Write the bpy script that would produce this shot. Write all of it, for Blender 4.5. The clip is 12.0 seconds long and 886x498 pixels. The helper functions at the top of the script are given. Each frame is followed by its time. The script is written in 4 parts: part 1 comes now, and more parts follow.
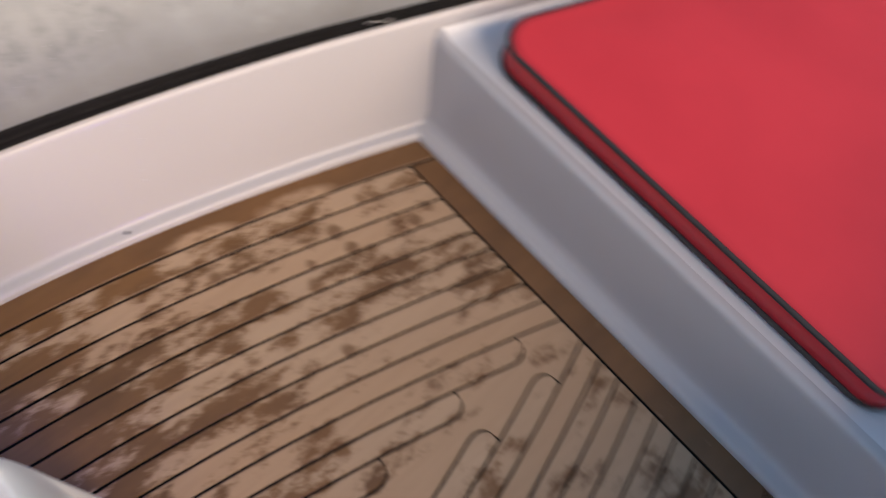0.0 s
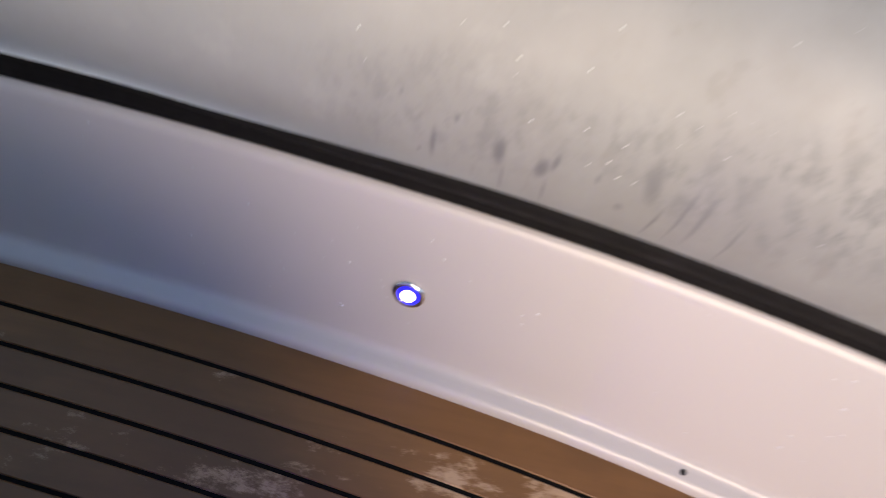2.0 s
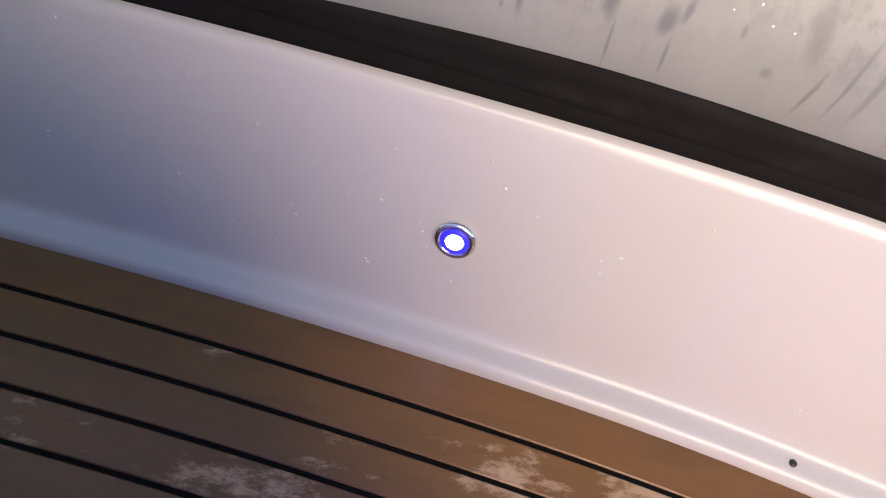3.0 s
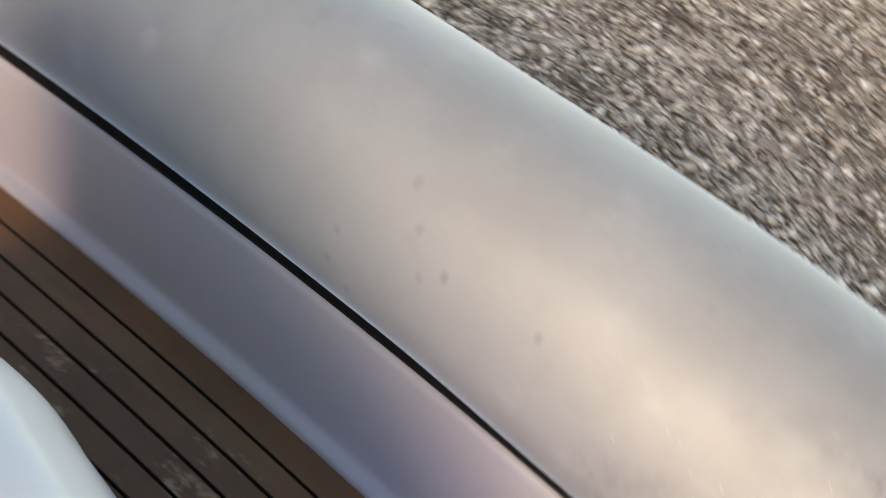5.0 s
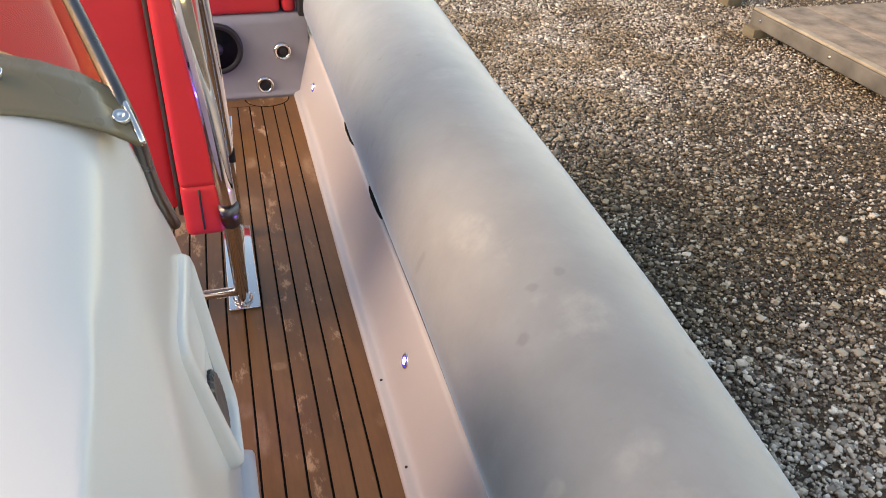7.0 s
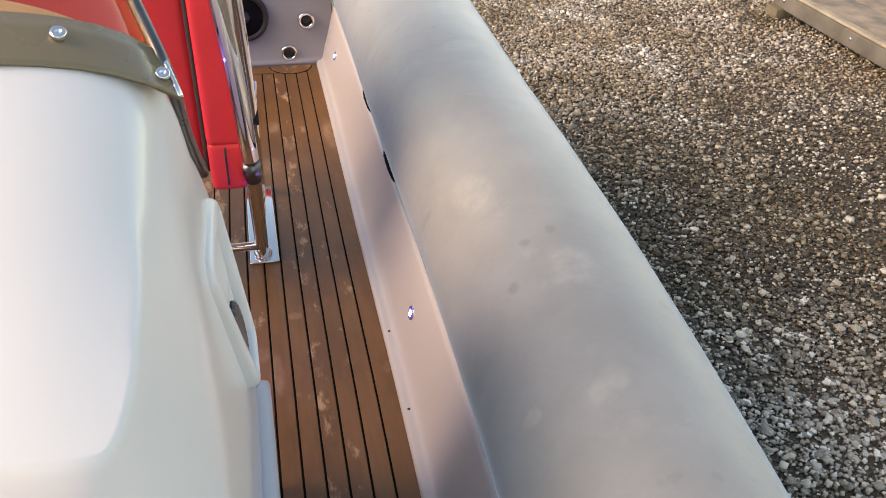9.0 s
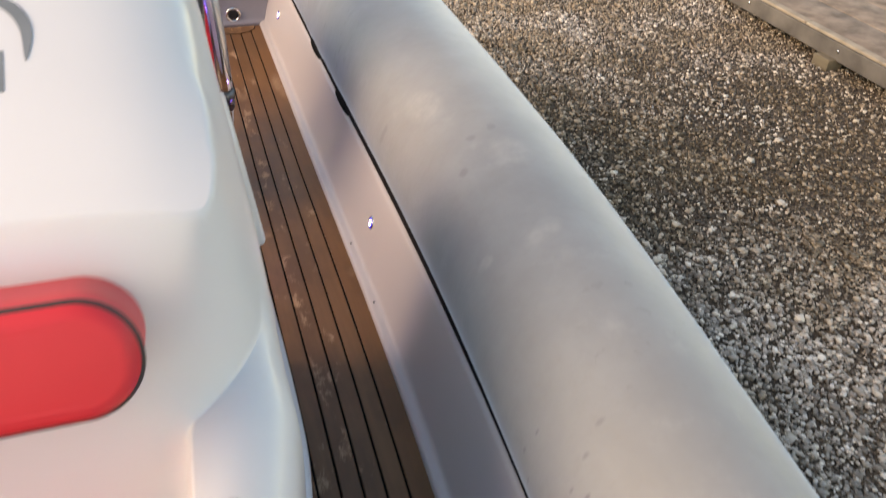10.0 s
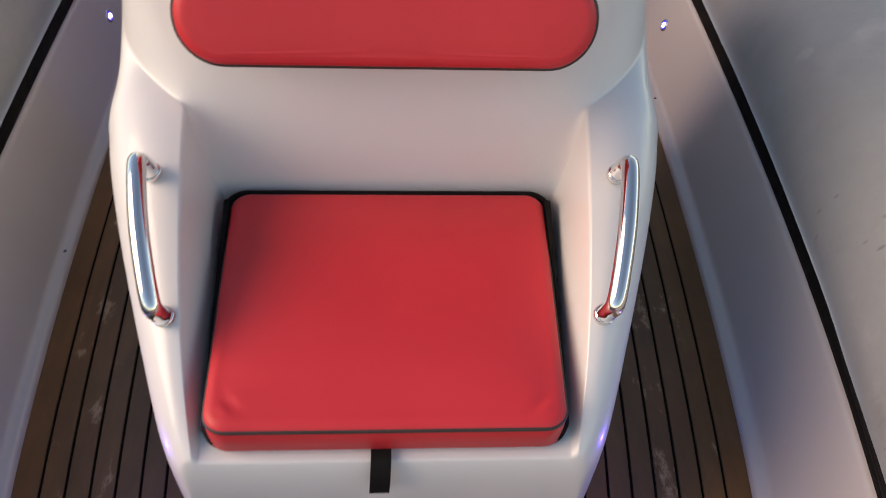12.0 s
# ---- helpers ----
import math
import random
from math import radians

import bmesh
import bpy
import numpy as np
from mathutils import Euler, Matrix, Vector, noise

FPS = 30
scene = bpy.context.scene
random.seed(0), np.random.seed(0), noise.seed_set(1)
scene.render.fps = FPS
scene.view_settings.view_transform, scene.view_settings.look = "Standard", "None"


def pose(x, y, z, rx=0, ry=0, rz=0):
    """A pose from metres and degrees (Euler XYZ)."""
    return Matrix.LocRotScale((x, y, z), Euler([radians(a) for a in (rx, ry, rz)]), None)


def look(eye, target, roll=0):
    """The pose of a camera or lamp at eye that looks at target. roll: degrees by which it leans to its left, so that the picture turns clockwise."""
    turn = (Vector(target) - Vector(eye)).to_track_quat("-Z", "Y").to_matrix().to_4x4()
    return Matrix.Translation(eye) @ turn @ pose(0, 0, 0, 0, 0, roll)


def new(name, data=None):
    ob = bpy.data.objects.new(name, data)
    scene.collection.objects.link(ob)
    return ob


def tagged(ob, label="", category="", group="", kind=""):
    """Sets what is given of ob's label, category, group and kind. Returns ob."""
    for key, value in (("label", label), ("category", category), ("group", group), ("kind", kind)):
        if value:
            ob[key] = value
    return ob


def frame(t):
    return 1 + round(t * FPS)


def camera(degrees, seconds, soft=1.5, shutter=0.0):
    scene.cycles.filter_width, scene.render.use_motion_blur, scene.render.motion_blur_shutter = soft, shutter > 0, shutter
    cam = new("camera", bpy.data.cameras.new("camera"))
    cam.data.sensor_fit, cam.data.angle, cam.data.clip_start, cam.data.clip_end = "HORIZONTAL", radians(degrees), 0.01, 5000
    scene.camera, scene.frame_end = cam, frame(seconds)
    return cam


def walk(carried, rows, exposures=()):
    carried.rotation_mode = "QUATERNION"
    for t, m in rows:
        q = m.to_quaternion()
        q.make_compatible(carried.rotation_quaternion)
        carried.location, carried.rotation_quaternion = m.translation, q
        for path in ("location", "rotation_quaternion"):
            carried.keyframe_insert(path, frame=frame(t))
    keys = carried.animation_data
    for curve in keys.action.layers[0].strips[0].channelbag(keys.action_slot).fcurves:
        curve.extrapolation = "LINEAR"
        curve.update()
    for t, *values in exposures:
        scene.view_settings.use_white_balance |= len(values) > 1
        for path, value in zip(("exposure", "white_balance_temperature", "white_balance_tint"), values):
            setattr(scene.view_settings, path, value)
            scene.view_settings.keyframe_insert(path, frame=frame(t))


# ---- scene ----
cam = camera(58.28, 12.0, soft=0.9, shutter=0.5)
PATH = [
    (0, (-0.09, -0.5567, 1.2915), (0.3982, -1.2461, -0.5213), 13.49),
    (0.5, (0.0511, -0.5974, 1.3131), (0.8086, -0.8764, -0.5168), 2.62),
    (0.8, (0.1136, -0.6037, 1.3139), (0.9992, -0.6555, -0.4786), -1.08),
    (1, (0.1283, -0.6084, 1.2932), (1.0846, -0.5338, -0.4618), -1.79),
    (1.3, (0.151, -0.566, 1.233), (1.2, -0.42, -0.463), 2.4),
    (1.5, (0.185, -0.535, 1.157), (1.264, -0.294, -0.509), 0.70),
    (2, (0.3271, -0.3842, 0.8608), (1.3701, -0.2888, -0.8431), 6.68),
    (2.5, (0.2944, -0.3108, 0.6896), (1.5845, -0.3361, -0.8385), 12.66),
    (2.7, (0.309, -0.311, 0.6519), (1.5419, -0.3544, -0.9223), 12.85),
    (4.5, (0.287, -0.3817, 0.9331), (1.4984, 0.052, -0.598), 2.78),
    (4.8, (0.3145, -0.3193, 1.104), (1.4549, 0.1865, -0.4592), 6.71),
    (5, (0.3331, -0.2725, 1.1628), (1.4384, 0.3403, -0.3873), 8.80),
    (5.2, (0.3688, -0.2549, 1.1943), (1.4016, 0.5435, -0.3209), 7.86),
    (5.5, (0.4001, -0.2909, 1.1885), (1.2784, 0.8519, -0.1981), 2.19),
    (6, (0.4313, -0.2333, 1.2676), (1.0825, 1.1763, 0.0071), 3.35),
    (6.5, (0.4653, -0.1916, 1.3217), (0.9991, 1.3394, 0.1507), 1.56),
    (7, (0.4872, -0.1429, 1.3396), (0.9646, 1.4566, 0.238), 2.04),
    (7.2, (0.4898, -0.1292, 1.3452), (0.9659, 1.4709, 0.2439), 2.11),
    (8.8, (0.4949, -0.2383, 1.3837), (0.9223, 1.3307, 0.2195), 2.10),
    (9, (0.4862, -0.2745, 1.3863), (0.9071, 1.3018, 0.2296), 2.78),
    (9.5, (0.4327, -0.436, 1.3998), (0.9591, 1.1434, 0.2915), 3.40),
    (10, (0.3324, -0.5967, 1.3923), (0.9176, 0.9107, 0.2153), 3.97),
    (10.5, (0.2617, -0.692, 1.3751), (0.6677, 0.8028, 0.1099), 4.26),
    (11, (0.1306, -0.765, 1.3773), (0.3785, 0.7079, 0.0472), 2.76),
    (11.5, (0.0199, -0.8068, 1.3754), (0.2069, 0.5715, -0.0618), 2.42),
    (12, (0.0117, -0.868, 1.3822), (0.1284, 0.4849, -0.0861), 3.61),
]
EXPOSURES = [(0.0, 1.2, 8100, 11), (0.5, 1.2, 8100, 10), (1.5, 1.25, 8000, 10), (2.7, 1.57, 8000, 12), (4.5, 1.6, 8600, 10), (5.0, 1.62, 8900, 11), (5.5, 1.67, 9300, 13), (7.2, 1.65, 9600, 14), (9.5, 1.65, 9550, 14), (10.5, 1.2, 9400, 14), (11.0, 1.02, 9150, 15), (11.5, 0.97, 8850, 16), (12.0, 0.90, 8750, 16)]
walk(cam, [(t, look(eye, target, roll)) for t, eye, target, roll in PATH], EXPOSURES)

# ---- light ----
SUN_FROM = Vector((-0.85, -0.09, 0.50)).normalized()
world = bpy.data.worlds.new("sky")
scene.world = world
world.use_nodes = True
wn = world.node_tree
sky = wn.nodes.new("ShaderNodeTexSky")
sky.sky_type = "NISHITA"
sky.sun_disc = False
sky.sun_elevation = math.asin(SUN_FROM.z)
sky.dust_density = 0.0
sky.air_density = 1.0
sky.ozone_density = 1.8
sky.sun_rotation = math.atan2(SUN_FROM.x, SUN_FROM.y)
wn.links.new(sky.outputs[0], wn.nodes["Background"].inputs[0])
wn.nodes["Background"].inputs[1].default_value = 0.113
sun_data = bpy.data.lights.new("sun", "SUN")
sun_data.energy = 1.62
sun_data.angle = radians(48)
sun_data.color = (1.0, 0.81, 0.68)
sun = new("sun", sun_data)
sun.matrix_world = look(SUN_FROM * 40, (0, 0, 0))


# ---- materials ----
class Mat:
    """A small builder for procedural node materials."""

    def __init__(self, name, colour=(0.5, 0.5, 0.5), rough=0.5, metal=0.0, coat=0.0):
        self.warp = None
        self.m = bpy.data.materials.new(name)
        self.m.use_nodes = True
        self.t = self.m.node_tree
        self.b = self.t.nodes["Principled BSDF"]
        self.b.inputs["Base Color"].default_value = (*colour, 1)
        self.b.inputs["Roughness"].default_value = rough
        self.b.inputs["Metallic"].default_value = metal
        self.b.inputs["Coat Weight"].default_value = coat
        self.b.inputs["Coat Roughness"].default_value = 0.08

    def node(self, kind, **values):
        n = self.t.nodes.new(kind)
        for key, value in values.items():
            n.inputs[key.replace("_", " ")].default_value = value
        return n

    def link(self, a, b):
        self.t.links.new(a, b)

    def place(self, scale=(1, 1, 1)):
        g = self.node("ShaderNodeNewGeometry")
        mp = self.node("ShaderNodeMapping")
        mp.inputs["Scale"].default_value = scale
        self.link(g.outputs["Position"], mp.inputs["Vector"])
        return mp.outputs[0]

    def noise(self, size, detail=4.0, rough=0.55, stretch=(1, 1, 1)):
        n = self.node("ShaderNodeTexNoise", Scale=1.0 / size, Detail=detail, Roughness=rough)
        self.link(self.place(stretch), n.inputs["Vector"])
        return n.outputs["Fac"]

    def ramp(self, fac, stops):
        r = self.node("ShaderNodeValToRGB")
        e = r.color_ramp.elements
        while len(e) < len(stops):
            e.new(0.5)
        for k, (at, c) in enumerate(stops):
            e[k].position = at
            e[k].color = (c, c, c, 1) if isinstance(c, (int, float)) else (*c, 1)
        self.link(fac, r.inputs[0])
        return r.outputs[0]

    def mix(self, fac, a, b, how="MIX"):
        n = self.node("ShaderNodeMix")
        n.data_type, n.blend_type = "RGBA", how
        for s, v in ((0, fac), (6, a), (7, b)):
            if isinstance(v, (int, float)):
                n.inputs[s].default_value = v if s == 0 else (v, v, v, 1)
            elif isinstance(v, tuple):
                n.inputs[s].default_value = (*v, 1)
            else:
                self.link(v, n.inputs[s])
        return n.outputs[2]

    def math(self, how, a, b=0.0):
        n = self.node("ShaderNodeMath")
        n.operation = how
        for s, v in ((0, a), (1, b)):
            if isinstance(v, (int, float)):
                n.inputs[s].default_value = v
            else:
                self.link(v, n.inputs[s])
        return n.outputs[0]

    def blob(self, x, y, half_x, half_y, turn=0.0, ragged=0.006):
        """A ragged-edged mark about (x, y), seen from above."""
        if self.warp is None:
            n = self.node("ShaderNodeTexNoise", Scale=45.0, Detail=3.0)
            g = self.node("ShaderNodeNewGeometry")
            self.link(g.outputs["Position"], n.inputs["Vector"])
            off = self.node("ShaderNodeVectorMath")
            off.operation = "SUBTRACT"
            off.inputs[1].default_value = (0.5, 0.5, 0.5)
            self.link(n.outputs["Color"], off.inputs[0])
            add = self.node("ShaderNodeVectorMath")
            add.operation = "MULTIPLY_ADD"
            add.inputs[1].default_value = (ragged * 2, ragged * 2, 0)
            self.link(off.outputs[0], add.inputs[0])
            self.link(g.outputs["Position"], add.inputs[2])
            self.warp = add.outputs[0]
        mp = self.node("ShaderNodeMapping")
        mp.vector_type = "TEXTURE"
        mp.inputs["Location"].default_value = (x, y, 0)
        mp.inputs["Rotation"].default_value = (0, 0, turn)
        mp.inputs["Scale"].default_value = (half_x, half_y, 1000)
        self.link(self.warp, mp.inputs["Vector"])
        ln = self.node("ShaderNodeVectorMath")
        ln.operation = "LENGTH"
        self.link(mp.outputs[0], ln.inputs[0])
        return self.ramp(ln.outputs["Value"], [(0.55, 1.0), (1.0, 0.0)])

    def drip(self, at, half, lean=0.0):
        """A soft-edged upright mark about a point on a side."""
        g = self.node("ShaderNodeNewGeometry")
        mp = self.node("ShaderNodeMapping")
        mp.vector_type = "TEXTURE"
        mp.inputs["Location"].default_value = at
        mp.inputs["Rotation"].default_value = (lean, 0, 0)
        mp.inputs["Scale"].default_value = half
        self.link(g.outputs["Position"], mp.inputs["Vector"])
        ln = self.node("ShaderNodeVectorMath")
        ln.operation = "LENGTH"
        self.link(mp.outputs[0], ln.inputs[0])
        return self.ramp(ln.outputs["Value"], [(0.35, 1.0), (1.0, 0.0)])

    def colour(self, out):
        self.link(out, self.b.inputs["Base Color"])
        return self

    def roughness(self, out):
        self.link(out, self.b.inputs["Roughness"])
        return self

    def bump(self, height, strength=0.3, depth=0.001):
        n = self.node("ShaderNodeBump", Strength=strength, Distance=depth)
        self.link(height, n.inputs["Height"])
        self.link(n.outputs[0], self.b.inputs["Normal"])
        return self


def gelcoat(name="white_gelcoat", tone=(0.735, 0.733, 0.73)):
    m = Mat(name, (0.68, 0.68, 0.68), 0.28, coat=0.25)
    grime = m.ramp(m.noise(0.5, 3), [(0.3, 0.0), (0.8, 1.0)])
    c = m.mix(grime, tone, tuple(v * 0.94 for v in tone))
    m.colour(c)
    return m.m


def tube_fabric():
    m = Mat("grey_tube_fabric", (0.42, 0.43, 0.43), 0.4, coat=0.45)
    m.b.inputs["Coat Roughness"].default_value = 0.48
    m.b.inputs["Sheen Weight"].default_value = 0.95
    m.b.inputs["Sheen Tint"].default_value = (0.74, 0.89, 1.0, 1)
    m.b.inputs["Sheen Roughness"].default_value = 0.35
    big = m.ramp(m.noise(0.30, 5, 0.6), [(0.38, 0.0), (0.62, 1.0)])
    c = m.mix(big, (0.302, 0.312, 0.306), (0.254, 0.260, 0.254))
    fine = m.ramp(m.noise(0.035, 6, 0.7), [(0.50, 0.0), (0.70, 1.0)])
    c = m.mix(m.math("MULTIPLY", fine, 0.35), c, (0.26, 0.26, 0.24))
    drips = m.ramp(m.noise(0.030, 4, 0.6, (1, 1, 0.28)), [(0.62, 0.0), (0.68, 1.0)])
    zone = m.ramp(m.noise(0.55, 2), [(0.46, 0.0), (0.60, 1.0)])
    c = m.mix(m.math("MULTIPLY", m.math("MULTIPLY", drips, zone), 0.6), c, (0.20, 0.20, 0.19))
    g = m.node("ShaderNodeNewGeometry")
    sep = m.node("ShaderNodeSeparateXYZ")
    m.link(g.outputs["Position"], sep.inputs[0])
    bow = m.node("ShaderNodeMapRange")
    bow.inputs["From Min"].default_value, bow.inputs["From Max"].default_value = 0.0, -0.55
    m.link(sep.outputs["Y"], bow.inputs["Value"])
    # Noise-broken darker tone that grows towards the bow.
    bow_tone = m.ramp(m.noise(0.14, 6, 0.65), [(0.25, 0.15), (0.60, 0.85)])
    c = m.mix(m.math("MULTIPLY", bow_tone, m.math("MULTIPLY", bow.outputs[0], 0.7)), c, (0.175, 0.172, 0.16))
    # smudged stretches near the bow
    fleck = m.ramp(m.noise(0.013, 6, 0.7, (0.6, 1, 0.6)), [(0.47, 0.0), (0.61, 1.0)])
    marks = m.math("MULTIPLY", fleck, m.ramp(m.noise(0.08, 4, 0.6), [(0.34, 0.0), (0.52, 1.0)]))
    for x, y, z, hx, hy, hz, f in ((0.825, -0.58, 0.52, 0.035, 0.17, 0.05, 0.95), (0.70, -0.62, 0.41, 0.06, 0.28, 0.07, 0.7), (0.69, -0.86, 0.43, 0.07, 0.16, 0.06, 0.45), (0.72, -0.33, 0.40, 0.06, 0.16, 0.08, 0.4), (0.70, -1.05, 0.45, 0.10, 0.16, 0.08, 0.4)):
        c = m.mix(m.math("MULTIPLY", m.math("MULTIPLY", marks, m.drip((x, y, z), (hx, hy, hz))), f), c, (0.095, 0.10, 0.108))
        # A wide soft darkening over each stretch, stronger aft of -0.7.
        c = m.mix(m.math("MULTIPLY", m.drip((x, y, z), (hx, hy, hz)), 0.28 if y > -0.7 else 0.10), c, (0.19, 0.185, 0.175))
    # splash stains with their runs, on the shoulder of the tube
    for x, y, hx, hy, turn in ((0.785, -0.957, 0.022, 0.012, 0.3), (0.755, -0.943, 0.034, 0.0055, 0.15), (0.722, -0.934, 0.020, 0.004, 0.1), (0.795, -0.985, 0.012, 0.026, 0.3), (0.768, -1.008, 0.030, 0.017, 0.2), (0.735, -1.003, 0.030, 0.006, 0.1), (0.702, -0.991, 0.022, 0.0045, 0.1), (0.758, -1.040, 0.008, 0.018, 0.1), (0.718, -0.868, 0.015, 0.011, 0.0), (0.708, -0.952, 0.014, 0.009, 0.0), (0.690, -0.950, 0.007, 0.004, 0.0), (0.703, -1.031, 0.018, 0.013, 0.0), (0.736, -0.975, 0.007, 0.006, 0.0), (0.722, -1.046, 0.007, 0.007, 0.0), (0.660, -1.110, 0.009, 0.008, 0.0)):
        c = m.mix(m.math("MULTIPLY", m.blob(x, y, hx, hy, turn), 0.85), c, (0.098, 0.108, 0.118))
    # drops that ran down the inboard side
    for x, y, z, hy, hz, lean, f in ((0.727, -0.329, 0.362, 0.0032, 0.022, 0.0, 0.65), (0.722, -0.383, 0.372, 0.0062, 0.017, 0.0, 0.75), (0.718, -0.388, 0.343, 0.0016, 0.022, 0.0, 0.6), (0.717, -0.418, 0.367, 0.0070, 0.013, 0.25, 0.75), (0.716, -0.428, 0.376, 0.0034, 0.011, 0.2, 0.7), (0.713, -0.423, 0.343, 0.0017, 0.018, 0.0, 0.6), (0.712, -0.503, 0.383, 0.0085, 0.026, 0.0, 0.55), (0.702, -0.512, 0.345, 0.0020, 0.024, 0.25, 0.6), (0.704, -0.531, 0.360, 0.0018, 0.040, 0.2, 0.55), (0.700, -0.545, 0.358, 0.0030, 0.034, 0.2, 0.45), (0.695, -0.573, 0.350, 0.0016, 0.034, 0.2, 0.55), (0.706, -0.483, 0.351, 0.0050, 0.005, 0.0, 0.5), (0.729, -0.346, 0.390, 0.0026, 0.005, 0.0, 0.55), (0.730, -0.300, 0.400, 0.0020, 0.005, 0.0, 0.5), (0.728, -0.318, 0.350, 0.0020, 0.004, 0.0, 0.5), (0.712, -0.462, 0.372, 0.0022, 0.006, 0.0, 0.5), (0.625, -0.944, 0.392, 0.0024, 0.030, 0.6, 0.6), (0.672, -0.895, 0.446, 0.0018, 0.020, 0.5, 0.4), (0.849, 0.057, 0.522, 0.006, 0.008, 0.0, 0.35), (0.815, 0.029, 0.491, 0.005, 0.008, 0.0, 0.35), (0.792, 0.128, 0.439, 0.0035, 0.007, 0.0, 0.45), (0.794, -0.022, 0.467, 0.0045, 0.009, 0.0, 0.6), (0.787, 0.006, 0.450, 0.0035, 0.007, 0.0, 0.4), (0.768, 0.094, 0.370, 0.0035, 0.010, 0.0, 0.5), (0.776, 0.131, 0.398, 0.0050, 0.008, 0.0, 0.4), (0.792, -0.146, 0.473, 0.0050, 0.008, 0.0, 0.5)):
        c = m.mix(m.math("MULTIPLY", m.drip((x, y, z), (0.03, hy, hz), lean), f), c, (0.095, 0.095, 0.105))
    # pale scuffs
    for x, y, hx, hy, turn in ((0.941, 0.467, 0.050, 0.030, 0.5), (0.985, 0.74, 0.05, 0.07, 0.2), (1.035, 1.717, 0.06, 0.05, 0.2), (0.90, 1.05, 0.04, 0.09, 0.1), (0.842, 0.490, 0.014, 0.018, 0.0)):
        c = m.mix(m.math("MULTIPLY", m.mix(1.0, m.blob(x, y, hx, hy, turn), m.ramp(m.noise(0.03, 5, 0.65), [(0.35, 0.2), (0.65, 1.0)]), "MULTIPLY"), 0.30), c, (0.52, 0.51, 0.47))
    for x, y in ((0.933, 0.833), (0.986, 0.845), (0.888, 0.744), (0.824, 1.136), (1.118, 0.639)):
        c = m.mix(m.math("MULTIPLY", m.blob(x, y, 0.012, 0.014), 0.45), c, (0.17, 0.17, 0.165))
    pale = m.ramp(m.noise(0.11, 5, 0.65), [(0.60, 0.0), (0.74, 1.0)])
    m.colour(m.mix(m.math("MULTIPLY", pale, 0.22), c, (0.48, 0.48, 0.46)))
    m.roughness(m.ramp(m.noise(0.06, 4), [(0.3, 0.46), (0.75, 0.62)]))
    m.bump(m.noise(0.11, 5, 0.6), 0.35, 0.006)
    return m.m


